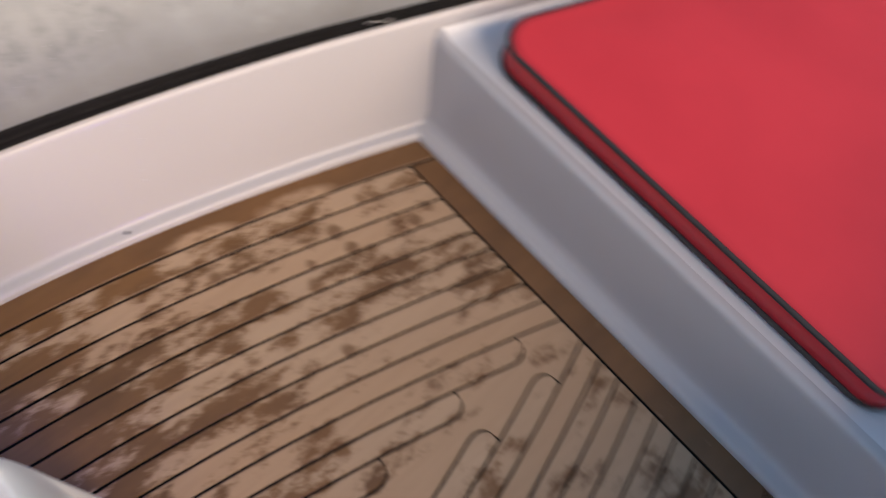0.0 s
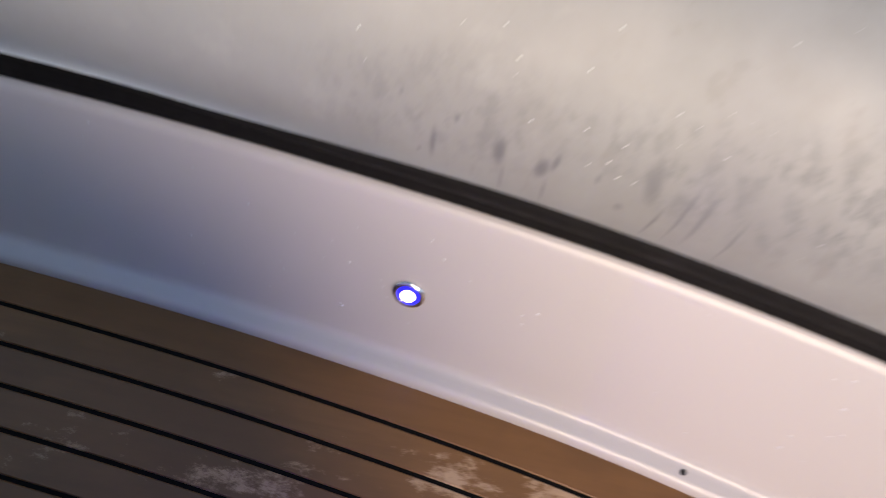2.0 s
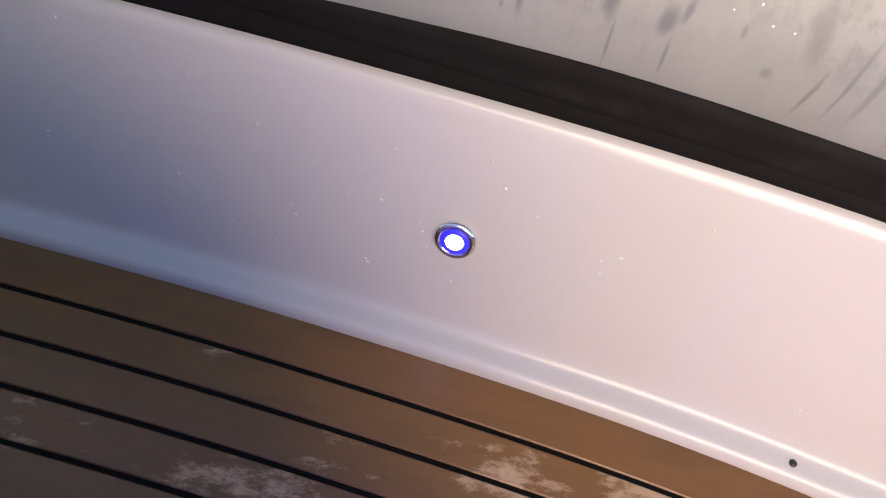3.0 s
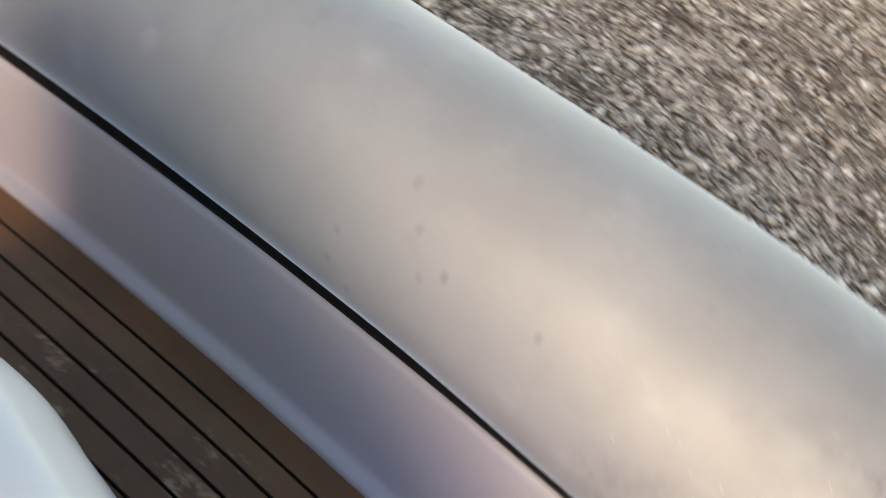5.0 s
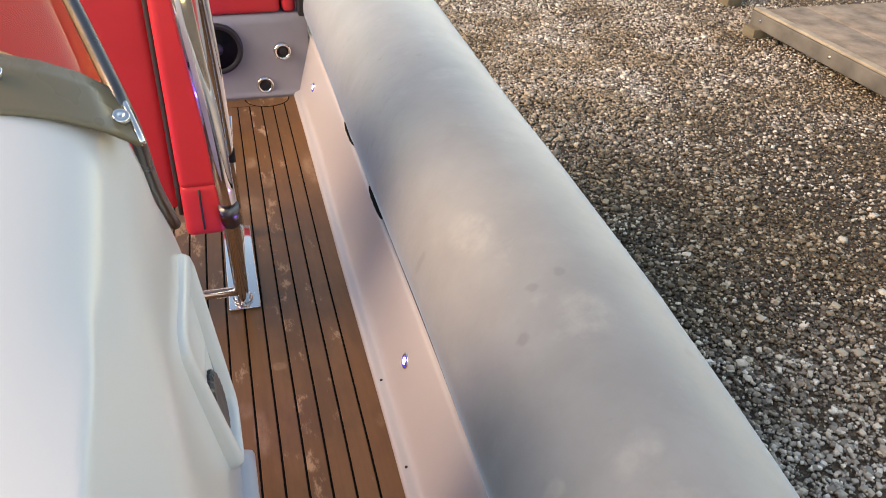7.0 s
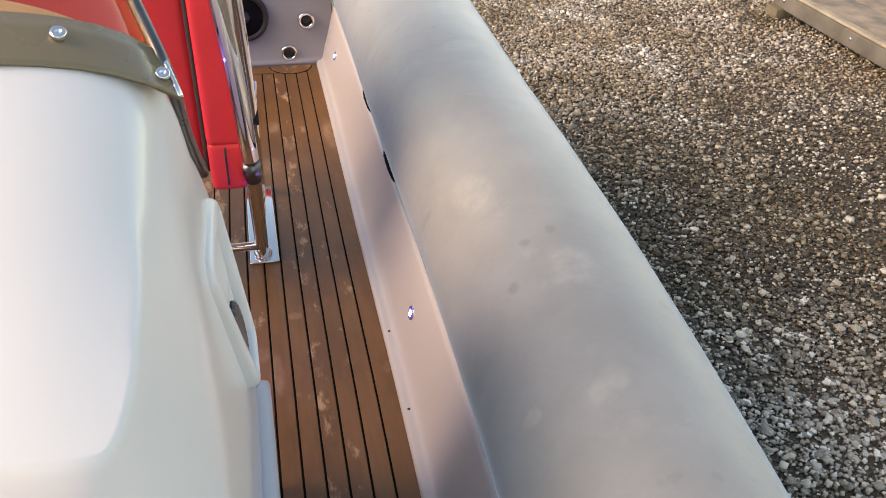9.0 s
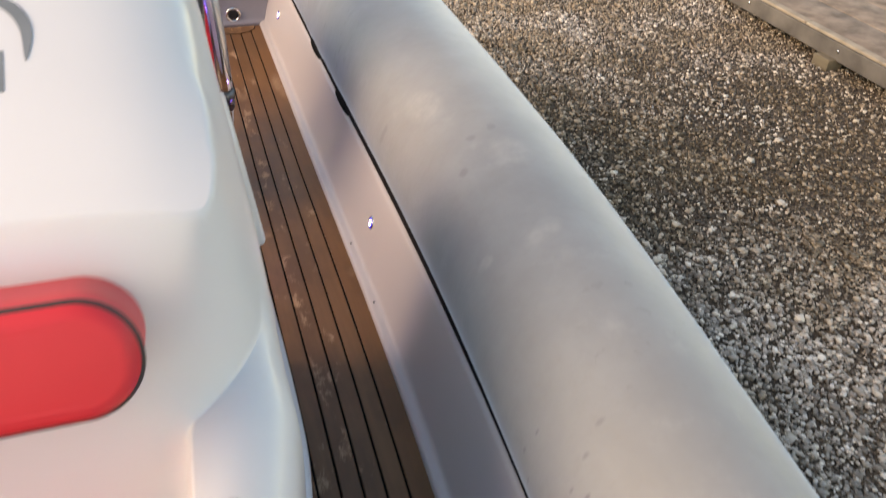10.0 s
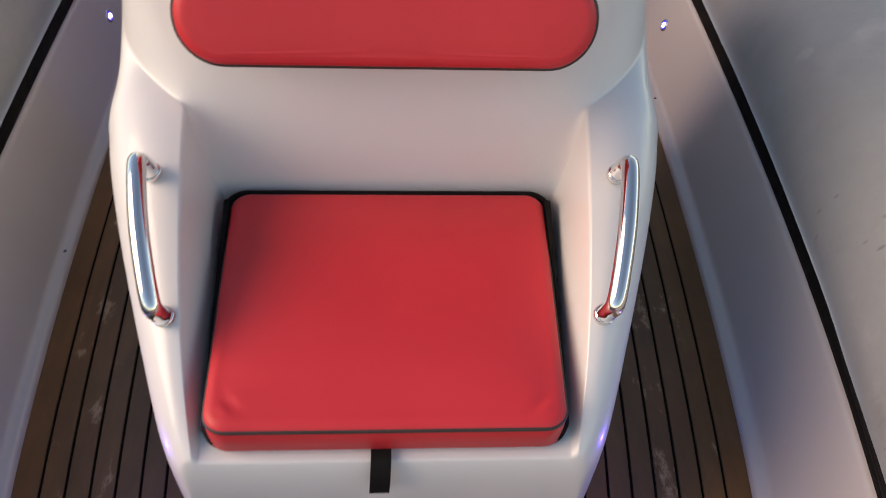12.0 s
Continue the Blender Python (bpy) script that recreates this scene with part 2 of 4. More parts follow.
def teak(name="teak_deck", soaked=0.0):
    m = Mat(name, (0.3, 0.18, 0.1), 0.5)
    info = m.node("ShaderNodeObjectInfo")
    grain = m.noise(0.012, 5, 0.6, (1, 0.06, 1))
    dry = m.mix(grain, (0.53, 0.365, 0.232), (0.38, 0.245, 0.148))
    wet = m.mix(grain, (0.250, 0.124, 0.047), (0.162, 0.078, 0.029))
    # damp patches, with a few drier islands further forward
    g = m.node("ShaderNodeNewGeometry")
    sep = m.node("ShaderNodeSeparateXYZ")
    m.link(g.outputs["Position"], sep.inputs[0])
    fwd = m.node("ShaderNodeMapRange")
    fwd.inputs["From Min"].default_value, fwd.inputs["From Max"].default_value = -0.20, -0.75
    fwd.inputs["To Min"].default_value, fwd.inputs["To Max"].default_value = -0.085, 0.075
    m.link(sep.outputs["Y"], fwd.inputs["Value"])
    blot = m.math("ADD", m.noise(0.060, 9, 0.74, (1, 0.42, 1)), fwd.outputs[0])
    blot = m.math("SUBTRACT", blot, soaked)
    blot = m.math("ADD", blot, m.math("MULTIPLY", m.math("SUBTRACT", info.outputs["Random"], 0.5), 0.09))
    drops = 0.0
    for x, y, r in ((0.466, -0.711, 0.018), (0.466, -0.852, 0.022), (0.362, -0.925, 0.017), (0.334, -1.048, 0.019), (0.340, -1.085, 0.014), (0.347, -0.833, 0.020), (0.362, -0.667, 0.018), (0.470, -0.773, 0.012), (0.384, -0.851, 0.012), (0.407, -0.921, 0.020), (0.253, -0.663, 0.022), (0.285, -0.90, 0.016), (0.43, -1.00, 0.013), (0.22, -0.80, 0.017)):
        spot = m.blob(x, y, r, r * 0.85, 0.0, 0.004)
        drops = spot if isinstance(drops, float) else m.math("MAXIMUM", drops, spot)
    soak = m.ramp(blot, [(0.475, 1.0), (0.515, 0.40), (0.545, 0.0)])
    # salt-pale dried patches
    for x, y, hx, hy in ((0.742, 2.42, 0.030, 0.14), (0.745, 2.41, 0.024, 0.12), (0.535, 2.50, 0.035, 0.06), (0.585, 2.34, 0.03, 0.05), (0.515, 2.20, 0.05, 0.07), (0.470, 1.17, 0.020, 0.085), (0.440, 1.25, 0.022, 0.035), (0.530, 1.385, 0.022, 0.018), (0.735, 1.15, 0.012, 0.03)):
        soak = m.mix(m.math("MULTIPLY", m.math("MULTIPLY", m.blob(x, y, hx, hy), m.ramp(m.noise(0.06, 6, 0.7, (1, 0.5, 1)), [(0.38, 0.0), (0.60, 1.0)])), 0.42), soak, 0.0)
    # dried stretches of the margin beside the bow
    for x, y, hx, hy in ((0.548, -0.735, 0.020, 0.075), (0.500, -0.91, 0.022, 0.085)):
        soak = m.mix(m.math("MULTIPLY", m.blob(x, y, hx, hy, -0.30), m.ramp(m.noise(0.035, 6, 0.7, (1, 0.5, 1)), [(0.36, 0.0), (0.50, 1.0)])), soak, 0.0)
    damp = m.math("MAXIMUM", soak, m.math("MULTIPLY", drops, 0.75))
    board = m.math("MULTIPLY", info.outputs["Random"], 0.30)
    c = m.mix(board, m.mix(damp, dry, wet), m.mix(damp, (0.40, 0.20, 0.085), (0.15, 0.062, 0.024)))
    # wide darker stretches where the wood is soaked through
    deep = m.ramp(m.noise(0.17, 5, 0.62, (1, 0.45, 1)), [(0.44, 0.0), (0.60, 1.0)])
    m.colour(m.mix(m.math("MULTIPLY", m.math("MULTIPLY", deep, damp), 0.50), c, (0.105, 0.052, 0.021)))
    m.roughness(m.ramp(damp, [(0.0, 0.62), (1.0, 0.33)]))
    m.bump(grain, 0.2, 0.0008)
    return m.m


def vinyl():
    m = Mat("red_vinyl", (0.62, 0.035, 0.045), 0.42)
    worn = m.ramp(m.noise(0.18, 4), [(0.35, 0.0), (0.75, 1.0)])
    m.colour(m.mix(worn, (0.69, 0.040, 0.052), (0.62, 0.034, 0.045)))
    m.b.inputs["Specular IOR Level"].default_value = 0.36
    m.bump(m.noise(0.0022, 3), 0.12, 0.0006)
    return m.m


def gravel_ground():
    m = Mat("gravel_bed", (0.2, 0.17, 0.14), 0.9)
    v = m.node("ShaderNodeTexVoronoi", Scale=85.0)
    m.link(m.place(), v.inputs["Vector"])
    cell = m.ramp(v.outputs["Color"], [(0.1, (0.040, 0.030, 0.021)), (0.55, (0.105, 0.080, 0.056)), (0.95, (0.30, 0.24, 0.175))])
    soil = m.ramp(m.noise(0.5, 5), [(0.4, 0.0), (0.65, 1.0)])
    c = m.mix(m.math("MULTIPLY", soil, 0.55), cell, (0.085, 0.068, 0.048))
    # a paler sandy-coloured patch beyond the tube
    m.colour(m.mix(m.math("MULTIPLY", m.blob(4.85, 1.35, 1.15, 0.85, 0.0, 0.15), 0.85), c, (0.54, 0.45, 0.34)))
    m.bump(v.outputs["Distance"], 0.9, 0.012)
    return m.m


def stones():
    m = Mat("gravel_stone", (0.3, 0.27, 0.23), 0.75)
    g = m.node("ShaderNodeNewGeometry")
    c = m.ramp(g.outputs["Random Per Island"], [(0.0, (0.028, 0.021, 0.014)), (0.40, (0.105, 0.080, 0.055)), (0.66, (0.29, 0.23, 0.165)), (0.84, (0.58, 0.50, 0.39)), (1.0, (0.95, 0.90, 0.81))])
    sep = m.node("ShaderNodeSeparateXYZ")
    m.link(g.outputs["Position"], sep.inputs[0])
    aft = m.node("ShaderNodeMapRange")
    aft.inputs["From Min"].default_value, aft.inputs["From Max"].default_value = 0.6, 2.2
    aft.inputs["To Min"].default_value, aft.inputs["To Max"].default_value = -0.14, 0.06
    m.link(sep.outputs["Y"], aft.inputs["Value"])
    soil = m.ramp(m.math("ADD", m.noise(0.6, 4), aft.outputs[0]), [(0.42, 0.0), (0.62, 1.0)])
    # Stones grow paler forward of y 2.2.
    near_pale = m.node("ShaderNodeMapRange")
    near_pale.inputs["From Min"].default_value, near_pale.inputs["From Max"].default_value = 2.2, 1.5
    m.link(sep.outputs["Y"], near_pale.inputs["Value"])
    # Far stretch pale too: sunlight beyond the boat's shadow, put into colour.
    far = m.node("ShaderNodeMapRange")
    far.inputs["From Min"].default_value, far.inputs["From Max"].default_value = 3.2, 4.6
    m.link(sep.outputs["Y"], far.inputs["Value"])
    paler = m.math("MULTIPLY", m.math("MAXIMUM", near_pale.outputs[0], far.outputs[0]), m.ramp(m.noise(0.35, 4), [(0.35, 0.3), (0.6, 1.0)]))
    c = m.mix(m.math("MULTIPLY", paler, 0.62), c, m.mix(g.outputs["Random Per Island"], (0.42, 0.37, 0.31), (0.92, 0.86, 0.78)))
    c = m.mix(m.math("MULTIPLY", soil, 0.7), c, m.mix(0.38, m.mix(1.0, c, (0.60, 0.49, 0.34), "MULTIPLY"), (0.25, 0.20, 0.125)))
    m.colour(m.mix(m.math("MULTIPLY", m.blob(4.85, 1.35, 1.15, 0.85, 0.0, 0.15), 0.8), c, (0.68, 0.57, 0.44)))
    m.bump(m.noise(0.006, 3), 0.3, 0.001)
    return m.m


def plain(name, colour, rough=0.5, metal=0.0, wear=0.12, size=0.08, gloss=0.5):
    m = Mat(name, colour, rough, metal)
    m.b.inputs["Specular IOR Level"].default_value = gloss
    n = m.ramp(m.noise(size, 4), [(0.3, 0.0), (0.75, 1.0)])
    m.colour(m.mix(n, tuple(c * (1 + wear) for c in colour), tuple(c * (1 - wear) for c in colour)))
    m.roughness(m.ramp(m.noise(size * 0.6, 3), [(0.3, max(0.02, rough * 0.85)), (0.75, min(1.0, rough * 1.2))]))
    return m.m


def glowing(name, colour, strength):
    m = Mat(name, (0.02, 0.02, 0.02), 0.3)
    m.b.inputs["Emission Color"].default_value = (*colour, 1)
    m.b.inputs["Emission Strength"].default_value = strength
    return m.m


def timber():
    m = Mat("weathered_timber", (0.3, 0.25, 0.19), 0.8)
    grain = m.noise(0.03, 5, 0.6, (1, 0.08, 1))
    m.colour(m.mix(grain, (0.20, 0.165, 0.11), (0.10, 0.085, 0.058)))
    m.bump(grain, 0.4, 0.003)
    return m.m


def tinted_glass():
    m = Mat("tinted_acrylic", (0.62, 0.45, 0.26), 0.03)
    out = m.t.nodes["Material Output"]
    clear = m.node("ShaderNodeBsdfTransparent", Color=(0.93, 0.76, 0.60, 1))
    gloss = m.node("ShaderNodeBsdfGlossy", Color=(1, 0.9, 0.75, 1), Roughness=0.03)
    both = m.node("ShaderNodeMixShader", Fac=0.10)
    m.link(clear.outputs[0], both.inputs[1])
    m.link(gloss.outputs[0], both.inputs[2])
    m.link(both.outputs[0], out.inputs["Surface"])
    return m.m


def water_bead():
    m = Mat("water", (0.92, 0.93, 0.95), 0.04)
    m.b.inputs["Transmission Weight"].default_value = 0.4
    m.b.inputs["IOR"].default_value = 1.33
    return m.m


GEL, FABRIC, TEAK, RED = gelcoat(), tube_fabric(), teak(), vinyl()
# Darker copy of the white gelcoat: the inner walls' shade put into colour.
GEL_SHADED = gelcoat("white_gelcoat_shaded", (0.52, 0.500, 0.494))
TEAK_EDGE = teak("teak_margin", 0.24)
BLACK = plain("black_rubber", (0.007, 0.0065, 0.0065), 0.8, gloss=0.15)
CAULK = plain("black_caulk", (0.006, 0.0055, 0.005), 0.8, gloss=0.1)
PIPING = plain("dark_piping", (0.035, 0.028, 0.026), 0.55)
CHROME = plain("polished_steel", (0.80, 0.79, 0.77), 0.07, 1.0, 0.03)
DARK = plain("dark_plastic", (0.02, 0.02, 0.022), 0.4)
LOGO = plain("grey_lettering", (0.20, 0.22, 0.23), 0.4)
GROUND, STONE, TIMBER = gravel_ground(), stones(), timber()
CONCRETE = plain("grey_painted_steel", (0.115, 0.105, 0.093), 0.9, 0.0, 0.5, 0.35)
TARP = plain("tan_board", (0.235, 0.185, 0.140), 0.9, 0.0, 0.5, 0.16)
RAIL = plain("worn_pale_timber", (0.33, 0.28, 0.21), 0.85, 0.0, 0.30, 0.15)
SCRAP = plain("pale_glue", (0.55, 0.53, 0.49), 0.5)
YELLOW = plain("yellow_strap", (0.75, 0.72, 0.03), 0.6)
GLASS = tinted_glass()
WATER = water_bead()
LILAC = plain("grey_lilac", (0.27, 0.265, 0.30), 0.4, 0.0, 0.10, 0.2)
SMOKE = plain("olive_acrylic_band", (0.20, 0.162, 0.105), 0.28, 0.0, 0.10, 0.2)
LED_WHITE = glowing("led_core", (0.55, 0.45, 1.0), 9.0)
LED_BLUE = glowing("led_blue_ring", (0.0, 0.004, 1.0), 1.1)
HULL = plain("hull_gelcoat", (0.6, 0.6, 0.58), 0.35)


# ---- mesh helpers ----
def mesh_object(name, verts, faces, material, parent=None, label="", smooth=True):
    me = bpy.data.meshes.new(name)
    me.from_pydata([tuple(v) for v in verts], [], faces)
    me.materials.append(material)
    if smooth:
        me.polygons.foreach_set("use_smooth", [True] * len(me.polygons))
    me.update()
    ob = new(name, me)
    ob.parent = parent
    if label:
        ob["label"] = label
    return ob


def part(name, bm, material, parent=None, label="", smooth=True):
    me = bpy.data.meshes.new(name)
    bmesh.ops.recalc_face_normals(bm, faces=bm.faces)
    bm.to_mesh(me)
    bm.free()
    me.materials.append(material)
    if smooth:
        me.polygons.foreach_set("use_smooth", [True] * len(me.polygons))
    ob = new(name, me)
    ob.parent = parent
    if label:
        ob["label"] = label
    return ob


def thing(name, label, category, at=(0, 0, 0), group="", kind=""):
    e = new(name)
    e.location = at
    e.empty_display_size = 0.05
    return tagged(e, label, category, group, kind)


def grid_bm(rows, close_u=False, close_v=False, cap=False):
    """A sheet through rows of points."""
    bm = bmesh.new()
    vs = [[bm.verts.new(p) for p in row] for row in rows]
    n, m = len(rows), len(rows[0])
    for i in range(n if close_u else n - 1):
        for j in range(m if close_v else m - 1):
            a, b = vs[i], vs[(i + 1) % n]
            k = (j + 1) % m
            try:
                bm.faces.new((a[j], a[k], b[k], b[j]))
            except ValueError:
                pass
    if cap:
        for row in (vs[0], vs[-1]):
            bm.faces.new(row)
    return bm


def tube_bm(points, radius, seg=14, closed=False):
    pts = [Vector(p) for p in points]
    n = len(pts)
    rows, side = [], None
    for i, p in enumerate(pts):
        a = pts[(i - 1) % n] if closed or i else p
        b = pts[(i + 1) % n] if closed or i < n - 1 else p
        d = (b - a).normalized()
        if side is None:
            side = d.orthogonal().normalized()
        side = (side - d * side.dot(d)).normalized()
        up = d.cross(side)
        r = radius[i] if isinstance(radius, (list, tuple)) else radius
        rows.append([p + r * (math.cos(t) * side + math.sin(t) * up) for t in (2 * math.pi * k / seg for k in range(seg))])
    return grid_bm(rows, close_u=closed, close_v=True, cap=not closed)


def smooth_path(points, steps=8, closed=False):
    """A Catmull-Rom curve through points."""
    p = [Vector(q) for q in points]
    n, out = len(p), []
    for i in range(n if closed else n - 1):
        a = p[(i - 1) % n] if closed or i else 2 * p[0] - p[1]
        b, c = p[i], p[(i + 1) % n]
        d = p[(i + 2) % n] if closed or i < n - 2 else 2 * p[-1] - p[-2]
        for k in range(steps):
            t = k / steps
            out.append(0.5 * (2 * b + (c - a) * t + (2 * a - 5 * b + 4 * c - d) * t * t + (3 * b - a - 3 * c + d) * t**3))
    return out if closed else out + [p[-1]]


def box_bm(size, bevel=0.004, seg=2):
    bm = bmesh.new()
    bmesh.ops.create_cube(bm, size=1.0)
    bmesh.ops.scale(bm, vec=size, verts=bm.verts)
    if bevel:
        bmesh.ops.bevel(bm, geom=bm.edges[:], offset=bevel, segments=seg, affect="EDGES", profile=0.6)
    return bm


def put(bm, m):
    bmesh.ops.transform(bm, matrix=m, verts=bm.verts)
    return bm


def round_outline(corners, radii, seg=8):
    """A polygon in the plane with rounded corners."""
    out, n = [], len(corners)
    for i in range(n):
        p, a, b = (Vector(corners[k % n]) for k in (i, i - 1, i + 1))
        u, v = (a - p).normalized(), (b - p).normalized()
        half = u.angle(v) / 2
        r = radii[i] if isinstance(radii, (list, tuple)) else radii
        back = r / math.tan(half)
        mid = p + (u + v).normalized() * (r / math.sin(half))
        s, e = p + u * back - mid, p + v * back - mid
        turn = math.atan2(s.x * e.y - s.y * e.x, s.dot(e))
        for k in range(seg + 1):
            t = turn * k / seg
            out.append(mid + Vector((s.x * math.cos(t) - s.y * math.sin(t), s.x * math.sin(t) + s.y * math.cos(t))))
    return out


def densify(outline, step=0.012):
    out = []
    for a, b in zip(outline, outline[1:] + outline[:1]):
        n = max(1, int((b - a).length / step))
        out += [a.lerp(b, k / n) for k in range(n)]
    return out


def inset(outline, d):
    n, out = len(outline), []
    area = sum(outline[i].x * outline[(i + 1) % n].y - outline[(i + 1) % n].x * outline[i].y for i in range(n))
    sgn = 1 if area > 0 else -1
    for i in range(n):
        t = (outline[(i + 1) % n] - outline[i - 1]).normalized()
        out.append(outline[i] + sgn * d * Vector((-t.y, t.x)))
    return out


def cushion_bm(outline, thick, edge, crown=0.008):
    """A padded slab on z = 0 with rounded edges and a slightly swelling top."""
    rows = []
    for d, z in ((edge * 0.5, 0.0), (0.0, edge * 0.5), (0.0, thick - edge), (edge * 0.12, thick - edge * 0.5), (edge * 0.4, thick - edge * 0.15), (edge, thick)):
        rows.append([Vector((q.x, q.y, z)) for q in inset(outline, d)])
    ring = inset(outline, edge)
    cx = sum((q for q in ring), Vector((0, 0))) / len(ring)


    def depth(p):
        """A smooth distance from the rim."""
        return (sum(max((p - q).length, 1e-4) ** -4 for q in ring) / len(ring)) ** -0.25

    reach = 0.5 * depth(cx)

    def swell(p):
        return crown * (1 - math.exp(-((depth(p) / reach) ** 2)))

    for f in (0.985, 0.97, 0.955, 0.94, 0.92, 0.90, 0.875, 0.84, 0.78, 0.68, 0.52, 0.32, 0.1):
        flat = [cx + (q - cx) * f for q in ring]
        rows.append([Vector((p.x, p.y, thick + swell(p))) for p in flat])
    return grid_bm(rows, close_v=True, cap=True)


def disc_profile_bm(profile, seg=32):
    """A turned shape about z from (radius, z) pairs."""
    return grid_bm([[Vector((r * math.cos(2 * math.pi * k / seg), r * math.sin(2 * math.pi * k / seg), z)) for k in range(seg)] for r, z in profile], close_v=True, cap=True)


# ---- the boat's lines: x to port, y aft, z up from the deck ----
KNOTS = [(-2.45, 0.0), (-2.2, 0.085), (-1.8, 0.231), (-1.4, 0.373), (-1.0, 0.515), (-0.6, 0.622), (-0.2, 0.683), (0.2, 0.718), (0.6, 0.737), (1.0, 0.747), (1.4, 0.751), (1.8, 0.754), (2.6, 0.764), (3.4, 0.770), (4.0, 0.772)]
LINE = smooth_path([(y, x, 0) for y, x in KNOTS], 12)
LINE_Y, LINE_X = [p.x for p in LINE], [p.y for p in LINE]
WALL_H, WALL_OUT, LOCKER_Y, AFT_Y = 0.243, 0.088, -1.168, 3.085


def deck_edge(y):
    return float(np.interp(y, LINE_Y, LINE_X))


def stations(a, b, step):
    n = max(2, int(round((b - a) / step)) + 1)
    return [a + (b - a) * k / (n - 1) for k in range(n)]


WALL_SHAPE = [(-0.004, -0.02), (-0.003, 0.005), (-0.001, 0.0105), (0.002, 0.0138), (0.007, 0.0156), (0.014, 0.0166), (0.020, 0.0180), (0.0245, 0.0215), (0.0275, 0.029), (0.0315, 0.045), (0.0375, 0.069), (0.0455, 0.095), (0.056, 0.133), (0.072, 0.195), (0.081, 0.230), (0.084, 0.238), (0.089, 0.2425), (0.097, 0.2425), (0.12, 0.241)]


def side_wall(sign, name):
    rows = [[(sign * (deck_edge(y) + dx), y, z) for dx, z in WALL_SHAPE] for y in stations(-2.35, 3.3, 0.05)]
    ob = part(name, grid_bm(rows), GEL_SHADED)
    sol = ob.modifiers.new("thickness", "SOLIDIFY")
    sol.thickness, sol.offset = 0.006, -1 if sign > 0 else -1
    return tagged(ob, "white glossy moulded inner wall of the boat", "wall", kind="structure")


side_wall(1, "wall_port")
side_wall(-1, "wall_starboard")


def tube_taper(y):
    """How much slimmer the tube is towards the bow."""
    f = min(1.0, max(0.0, 0.9 - y))
    return 0.016 * f * f * (3 - 2 * f)


def tube_swell(y):
    """How much fuller the tube is towards the stern, and a little at the bow."""
    return float(np.interp(y, [-1.0, -0.45, 0.0, 0.75, 1.3, 2.0, 2.5, 3.2], [0.007, 0.006, 0.002, 0.0, 0.007, 0.013, 0.021, 0.024]))


def tube_radius(y):
    return 0.203 - tube_taper(y) - 0.018 * max(-y - 0.2, 0.0) + tube_swell(y)


def tube_centre(y):
    return deck_edge(y) + WALL_OUT + 0.188 + tube_swell(y) - tube_taper(y) + 0.016 * max(-y - 0.45, 0.0), 0.384 - 0.55 * tube_taper(y) - 0.046 * max(-y, 0.0)


def tube_ring(c, along, r, sign, bulge, seg=56):
    """A ring across the tube, fuller on the inboard side where it leans over the wall."""
    out = Vector((along.y, -along.x, 0)).normalized() * (1 if along.y > 0 else -1)
    ring = []
    for k in range(seg):
        a = 2 * math.pi * k / seg
        off = (math.degrees(a) - 187 + 180) % 360 - 180
        rr = r * (1 + bulge * math.exp(-((off / 22) ** 2)))
        ring.append(c + rr * (math.cos(a) * out * sign + Vector((0, 0, math.sin(a)))))
    return ring


